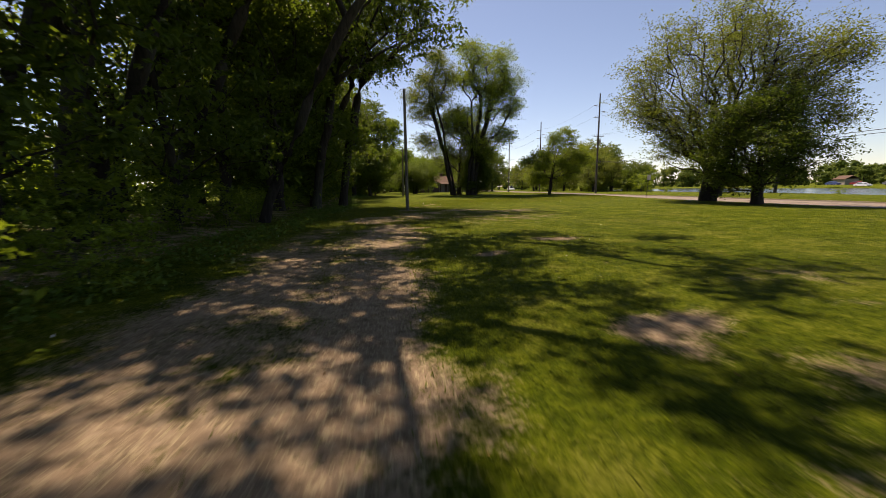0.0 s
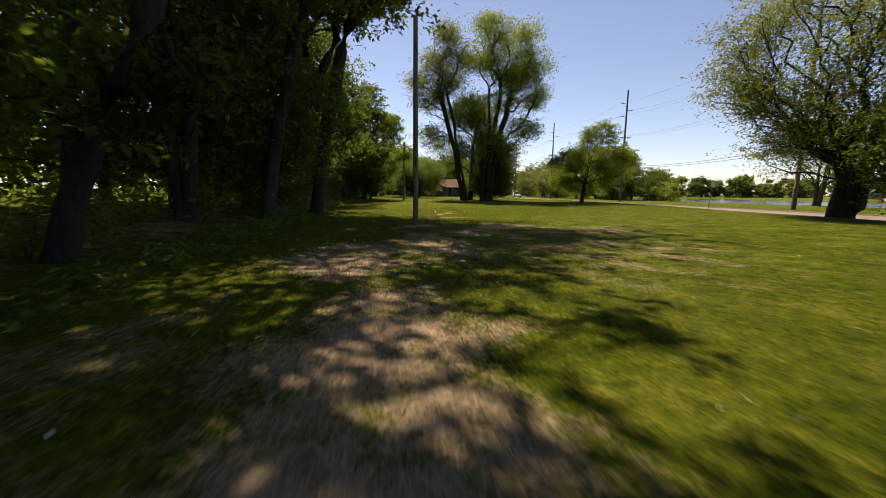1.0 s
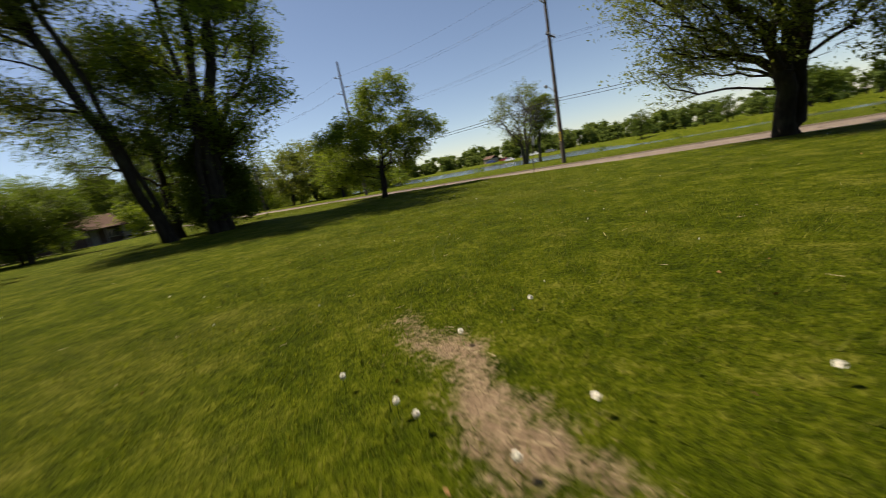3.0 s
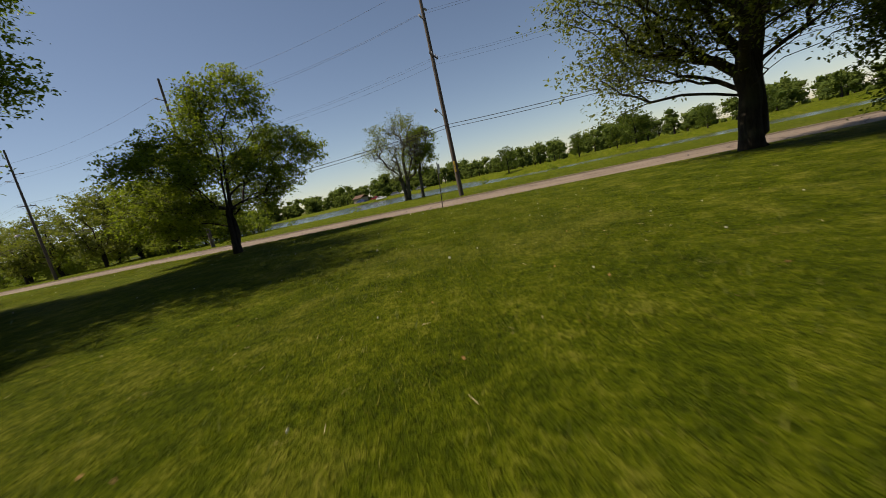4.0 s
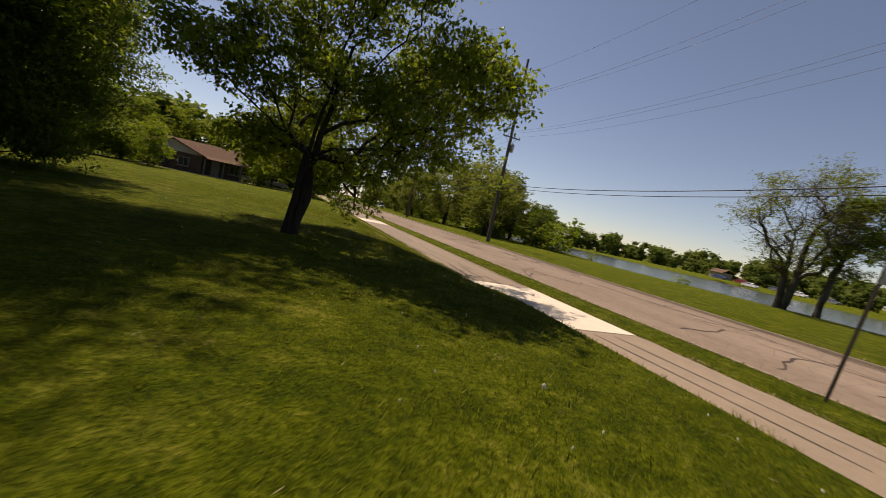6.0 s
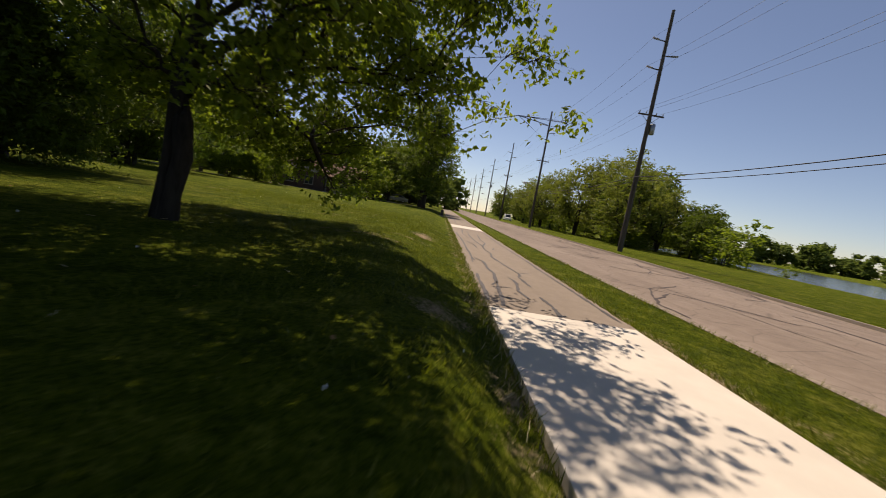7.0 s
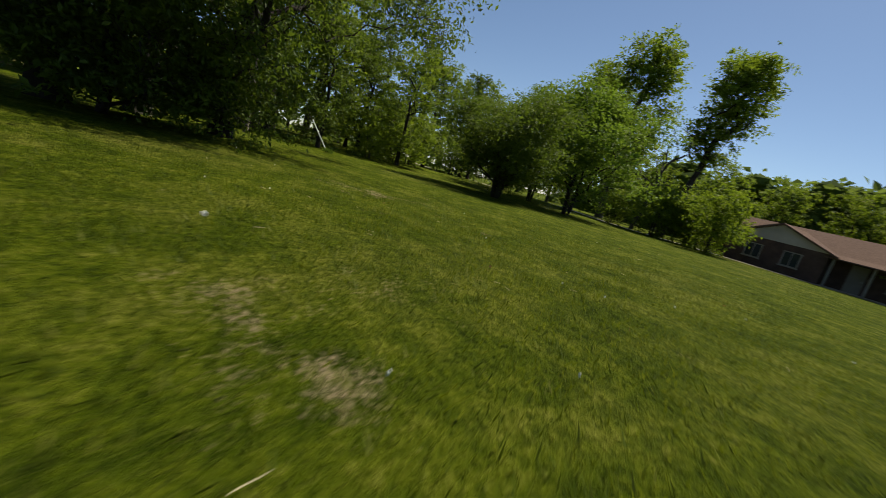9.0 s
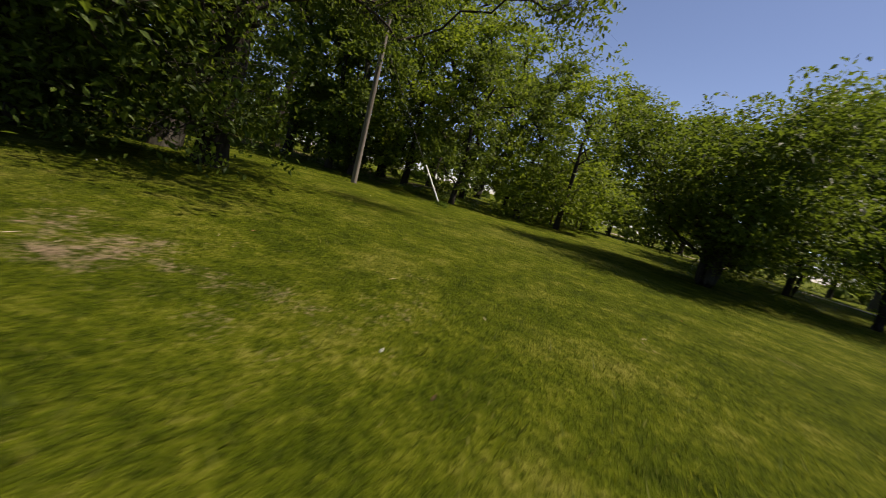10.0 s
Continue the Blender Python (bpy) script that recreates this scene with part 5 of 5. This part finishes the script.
def strip(name, label, pts, width, mat, lift, category):
    """A ribbon of paving laid on the ground along a line."""
    p = np.array(pts, float)
    dense = []
    for a, b in zip(p, p[1:]):
        n = max(2, int(np.linalg.norm(b - a) / 1.0))
        dense += [a + (b - a) * t for t in np.linspace(0, 1, n, endpoint=False)]
    dense.append(p[-1])
    d = np.gradient(np.array(dense), axis=0)
    d /= np.linalg.norm(d, axis=1)[:, None]
    side = np.stack([-d[:, 1], d[:, 0]], 1)
    v = []
    for q, sd in zip(dense, side):
        for k in (-0.5, -0.25, 0, 0.25, 0.5):
            c = q + sd * width * k
            v.append([c[0], c[1], max(land(c[0], c[1]), -0.02) + lift])
    s = Soup()
    s.add(v, [[i * 5 + k, i * 5 + k + 1, i * 5 + k + 6, i * 5 + k + 5] for i in range(len(dense) - 1) for k in range(4)])
    return tagged(new(name, s.mesh(name, mat, True)), label, category, kind="structure")


strip("driveway", "pale paved drive along the far edge of the lawn", [(-75, 27), (-52, 33), (-38, 38), (-29, 42.6), (-20, 45.6), (-12, 52.0), (-5, 55.5)], 2.6, KERB, 0.05, "driveway")


def car(x, y, turn, paint, label, van=False):
    c = thing("parked_car", label, "car", (x, y, max(land(x, y), -0.02) + 0.03), turn, "parked cars")
    L, W, H = (4.6, 1.8, 1.45) if not van else (4.9, 1.95, 1.85)
    prof = [(-L / 2, 0.32), (-L / 2, 0.78), (-L * 0.36, 0.92), (-L * 0.2, 0.97), (L * 0.38, 0.98), (L / 2, 0.85), (L / 2, 0.32)]
    cab = [(-L * 0.24, 0.95), (-L * 0.1, H), (L * (0.22 if not van else 0.4), H), (L * (0.38 if not van else 0.47), 0.96)]

    def prism(pr, w, taper):
        s = Soup()
        n = len(pr)
        v = []
        for sy in (-1, 1):
            for px, pz in pr:
                k = 1 - taper * max(0, pz - 0.95)
                v.append([px, sy * w / 2 * k, pz])
        f = [[i, (i + 1) % n, n + (i + 1) % n, n + i] for i in range(n)]
        f += [[0, i, i + 1, i + 1] for i in range(1, n - 1)] + [[n, n + i + 1, n + i, n + i] for i in range(1, n - 1)]
        s.add(v, f)
        return s
    body = part("body", prism(prof, W, 0), paint, c, bevel=0.05)
    part("cabin", prism(cab, W * 0.9, 0.35), paint, body, bevel=0.03)
    for sy in (-1, 1):
        g = Soup()
        g.add([[-L * 0.2, sy * W * 0.453, 1.0], [-L * 0.095, sy * W * 0.42, H - 0.1], [L * 0.2, sy * W * 0.42, H - 0.1], [L * 0.32, sy * W * 0.453, 1.0]], [[0, 1, 2, 3]])
        part("side_window", g, GLASS, c)
        for wx in (-L * 0.3, L * 0.3):
            t = Soup()
            t.tube([[wx, sy * (W / 2 - 0.22), 0.31], [wx, sy * (W / 2 - 0.02), 0.31], [wx, sy * (W / 2 + 0.005), 0.31]], [0.31, 0.31, 0.27], 18)
            wh = part("wheel", t, RUBBER, c)
            t = Soup()
            t.tube([[wx, sy * (W / 2), 0.31], [wx, sy * (W / 2 + 0.015), 0.31]], [0.18, 0.16], 12)
            part("rim", t, STEEL, wh)
        for wx, mat in ((-L / 2 - 0.01, TRIM), (L / 2 + 0.01, CAR_PAINTS[2])):
            t = Soup()
            t.box((0.05, 0.32, 0.13), (wx, sy * W * 0.36, 0.72))
            part("lamp", t, mat, c)
    g = Soup()
    g.add([[-L * 0.235, -W * 0.4, 1.0], [-L * 0.235, W * 0.4, 1.0], [-L * 0.112, W * 0.36, H - 0.06], [-L * 0.112, -W * 0.36, H - 0.06]], [[0, 1, 2, 3]])
    part("windscreen", g, GLASS, c)


car(-14.6, 58.0, 20, CAR_PAINTS[0], "white car parked by the house drive")
car(-9.8, 67.5, 20, CAR_PAINTS[1], "dark grey car parked by the house drive")
car(19.8, 112.0, 88, CAR_PAINTS[0], "white van parked beside the street", True)
for k, (x, y) in enumerate(((118, 66), (121, 60), (124, 72), (121, 78), (119, 54), (122, 48))):
    car(x + 14, y, 80, CAR_PAINTS[k % 4], "parked car on the far lake shore")


def far_house(x, y, turn, w, d, h):
    b = thing("far_house", "small pale house on the far lake shore", "house", (x, y, land(x, y) - 0.1), turn, "far shore houses")
    s = Soup()
    s.box((w, d, h), (0, 0, h / 2))
    part("wall", s, KERB, b)
    for sy in (-1, 1):
        part("roof", roof_panel((-w / 2 - 0.4, sy * (d / 2 + 0.4), h - 0.1), (w / 2 + 0.4, sy * (d / 2 + 0.4), h - 0.1), (w / 2 + 0.4, 0, h + d * 0.28), (-w / 2 - 0.4, 0, h + d * 0.28)), SHINGLE, b)
    for k in range(3):
        window(b, (k - 1) * w * 0.3, -d / 2 - 0.02, h * 0.55, 1.2, 1.2)


far_house(158, 92, 75, 6, 5, 2.6)

# ---------------------------------------------------------------- grass and litter near the walk


# the stretch of park whose lawn gets real blades: along the track, over the lawn and round the maple
WORN_WAY = [(-27, -54), (-27.2, -40), (-27.6, -32), (-26.4, -22.4), (-18.3, -15.2), (-8.8, -12.9), (-4.8, -10.3), (-0.5, -3.9), (0.2, 2.6), (-0.6, 7.3), (-3.5, 12.1), (-11, 16.2)]


def near_walk(n, seed, reach):
    r = np.random.RandomState(seed)
    line = np.array(WORN_WAY)
    seg = np.linalg.norm(np.diff(line, axis=0), axis=1)
    cum = np.concatenate([[0], np.cumsum(seg)])
    t = r.rand(n) * cum[-1]
    p = np.stack([np.interp(t, cum, line[:, k]) for k in (0, 1)], 1)
    off = r.normal(0, reach, (n, 2))
    return p + off, r


def build_grass():
    p, r = near_walk(190000, 4, 3.0)
    keep = ((p[:, 0] < -0.06) | ((p[:, 0] > 2.5) & (p[:, 0] < 4.25)))
    p = p[keep]
    clump = np.array([noise.noise((x * 1.3, y * 1.3, 0)) for x, y in p])
    sz = np.array([max(0.0, 1 - 1.1 * soil_at(x, y)) for x, y in p])
    keep = (sz > 0.15 + 0.5 * r.rand(len(p))) & (clump > -0.45 + 0.3 * r.rand(len(p)))
    p, sz, clump = p[keep], sz[keep], clump[keep]
    n = len(p)
    z = np.array([land(x, y) for x, y in p])
    base = np.stack([p[:, 0], p[:, 1], z - 0.01], 1)
    a = r.rand(n) * 2 * math.pi
    h = (0.035 + 0.05 * r.rand(n)) * (1 + 0.7 * np.clip(clump, 0, 1))
    lean = h * (0.2 + 0.9 * r.rand(n))
    side = np.stack([np.cos(a), np.sin(a), np.zeros(n)], 1) * (0.004 + 0.005 * r.rand(n))[:, None]
    tip = base + np.stack([np.cos(a * 3 + 1) * lean, np.sin(a * 3 + 1) * lean, h], 1)
    v = np.stack([base - side, base + side, tip], 1).reshape(-1, 3)
    s = Soup()
    s.add(v, np.arange(n * 3).reshape(-1, 3))
    tagged(new("lawn_grass", s.mesh("lawn_grass", GRASS)), "short green lawn blades along the way", "grass", kind="stuff")


build_grass()


def edge_grass():
    """Longer ragged grass that hangs over the edges of the footpath and the street."""
    r = np.random.RandomState(21)
    green, straw = Soup(), Soup()
    for x0, sgn, n, y0, y1 in ((-0.1, -1, 9000, -14, 42), (2.55, 1, 7000, -14, 42), (4.24, -1, 3500, -14, 42), (13.66, 1, 2500, -14, 50)):
        y = y0 + (y1 - y0) * r.rand(n)
        wave = np.array([noise.noise((x0, q * 0.9, 5)) + 0.6 * noise.noise((x0, q * 4.0, 9)) for q in y])
        x = x0 + sgn * (np.abs(r.normal(0, 0.12, n)) - 0.05 - 0.06 * wave)
        keep = wave + r.normal(0, 0.3, n) > -0.35
        x, y = x[keep], y[keep]
        m = len(x)
        z = np.array([land(p, q) for p, q in zip(x, y)])
        z = np.where(z < -0.05, 0.0, z)
        h = 0.05 + 0.08 * r.rand(m)
        ang = r.rand(m) * 6.28
        base = np.stack([x, y, z], 1)
        side = np.stack([np.cos(ang), np.sin(ang), 0 * ang], 1) * (0.004 + 0.004 * r.rand(m))[:, None]
        tip = base + np.stack([-sgn * h * r.uniform(-0.2, 0.9, m), h * r.normal(0, 0.5, m), h * 0.9], 1)
        v = np.stack([base - side, base + side, tip], 1)
        dry = r.rand(m) < 0.16
        for soup, pick in ((green, ~dry), (straw, dry)):
            q = v[pick].reshape(-1, 3)
            soup.add(q, np.arange(len(q)).reshape(-1, 3))
    tagged(new("edge_grass", green.mesh("edge_grass", GRASS)), "ragged longer grass along the paving edges", "grass", kind="stuff")
    tagged(new("edge_straw", straw.mesh("edge_straw", STRAW)), "dry yellow grass along the paving edges", "grass", kind="stuff")


edge_grass()


def build_litter():
    p, r = near_walk(2600, 14, 4.5)
    p = p[(p[:, 0] < -0.2)]
    flower, straw, dry = Soup(), Soup(), Soup()
    for i, (x, y) in enumerate(p):
        z = land(x, y)
        if i % 10 == 0 and noise.noise((x * 0.5, y * 0.5, 3)) > -0.1:
            flower.tube([[x, y, z + 0.035], [x, y, z + 0.05], [x, y, z + 0.062]], [0.006, 0.01, 0.003], 6)
        elif i % 5 == 1:
            a, ln = r.rand() * 6.28, r.uniform(0.04, 0.11)
            straw.tube([[x, y, z + 0.02], [x + ln * math.cos(a), y + ln * math.sin(a), z + 0.035]], [0.003, 0.0015], 4)
        elif i % 5 == 3 and (y < -15 or i % 3 == 0):
            leaves(dry, np.array([[x, y, z + 0.025]]), r, 0.038, 0.0, 0.7)
    tagged(new("clover_flowers", flower.mesh("clover_flowers", FLOWER, True)), "small white clover flowers in the lawn", "flowers", kind="stuff")
    tagged(new("dry_stalks", straw.mesh("dry_stalks", STRAW)), "dry straw stalks lying on the lawn", "straw", kind="stuff")
    tagged(new("fallen_leaves", dry.mesh("fallen_leaves", DRY_LEAF)), "brown fallen leaves scattered on the lawn", "leaves", kind="stuff")


build_litter()


HEADS = [(-24.14, -20.44), (-23.82, -22.69), (-25.09, -20.62), (-25.05, -20.01), (-25.13, -20.83), (-25.15, -21.5), (-24.56, -21.68), (-23.31, -20.67), (-14.49, -14.1), (-6.06, 10.27), (-3.3, -8.4), (-12.6, -11.6)]


def seed_head(x, y):
    """A dandelion gone to seed."""
    d = thing("dandelion", "white dandelion seed head on a thin green stem in the lawn", "flower", (x, y, land(x, y)), 40 * x, "dandelion seed heads")
    s = Soup()
    s.tube([[0, 0, -0.02], [0.006, 0.004, 0.06], [0.01, 0.0, 0.12]], [0.003, 0.0026, 0.002], 5)
    part("stem", s, WEED, d)
    s = Soup()
    r = np.random.RandomState(31)
    v = r.normal(0, 1, (90, 3))
    v /= np.linalg.norm(v, axis=1)[:, None]
    twig_bundle(s, np.array([0.01, 0.0, 0.13]) + v * 0.012, np.array([0.01, 0.0, 0.13]) + v * 0.028)
    s.add(np.array([0.01, 0.0, 0.13]) + BALL_V * 0.016, BALL_F)
    part("seed_ball", s, FLOWER, d, "white fluffy seed ball")


for x, y in HEADS:
    seed_head(x, y)


def build_weeds():
    r = np.random.RandomState(6)
    s = Soup()
    for k in range(420):
        y = r.uniform(-60, 14)
        x = -30.6 - abs(r.normal(0, 0.9)) - (1.6 if y > -20 else 0)
        n = 26
        c = np.array([x, y, land(x, y) + 0.08]) + r.normal(0, 1, (n, 3)) * np.array([0.22, 0.22, 0.1])
        leaves(s, c, r, 0.13, 0.1, 0.5)
    tagged(new("woodland_weeds", s.mesh("woodland_weeds", WEED)), "low leafy weeds along the edge of the wood", "weeds", kind="stuff")


build_weeds()
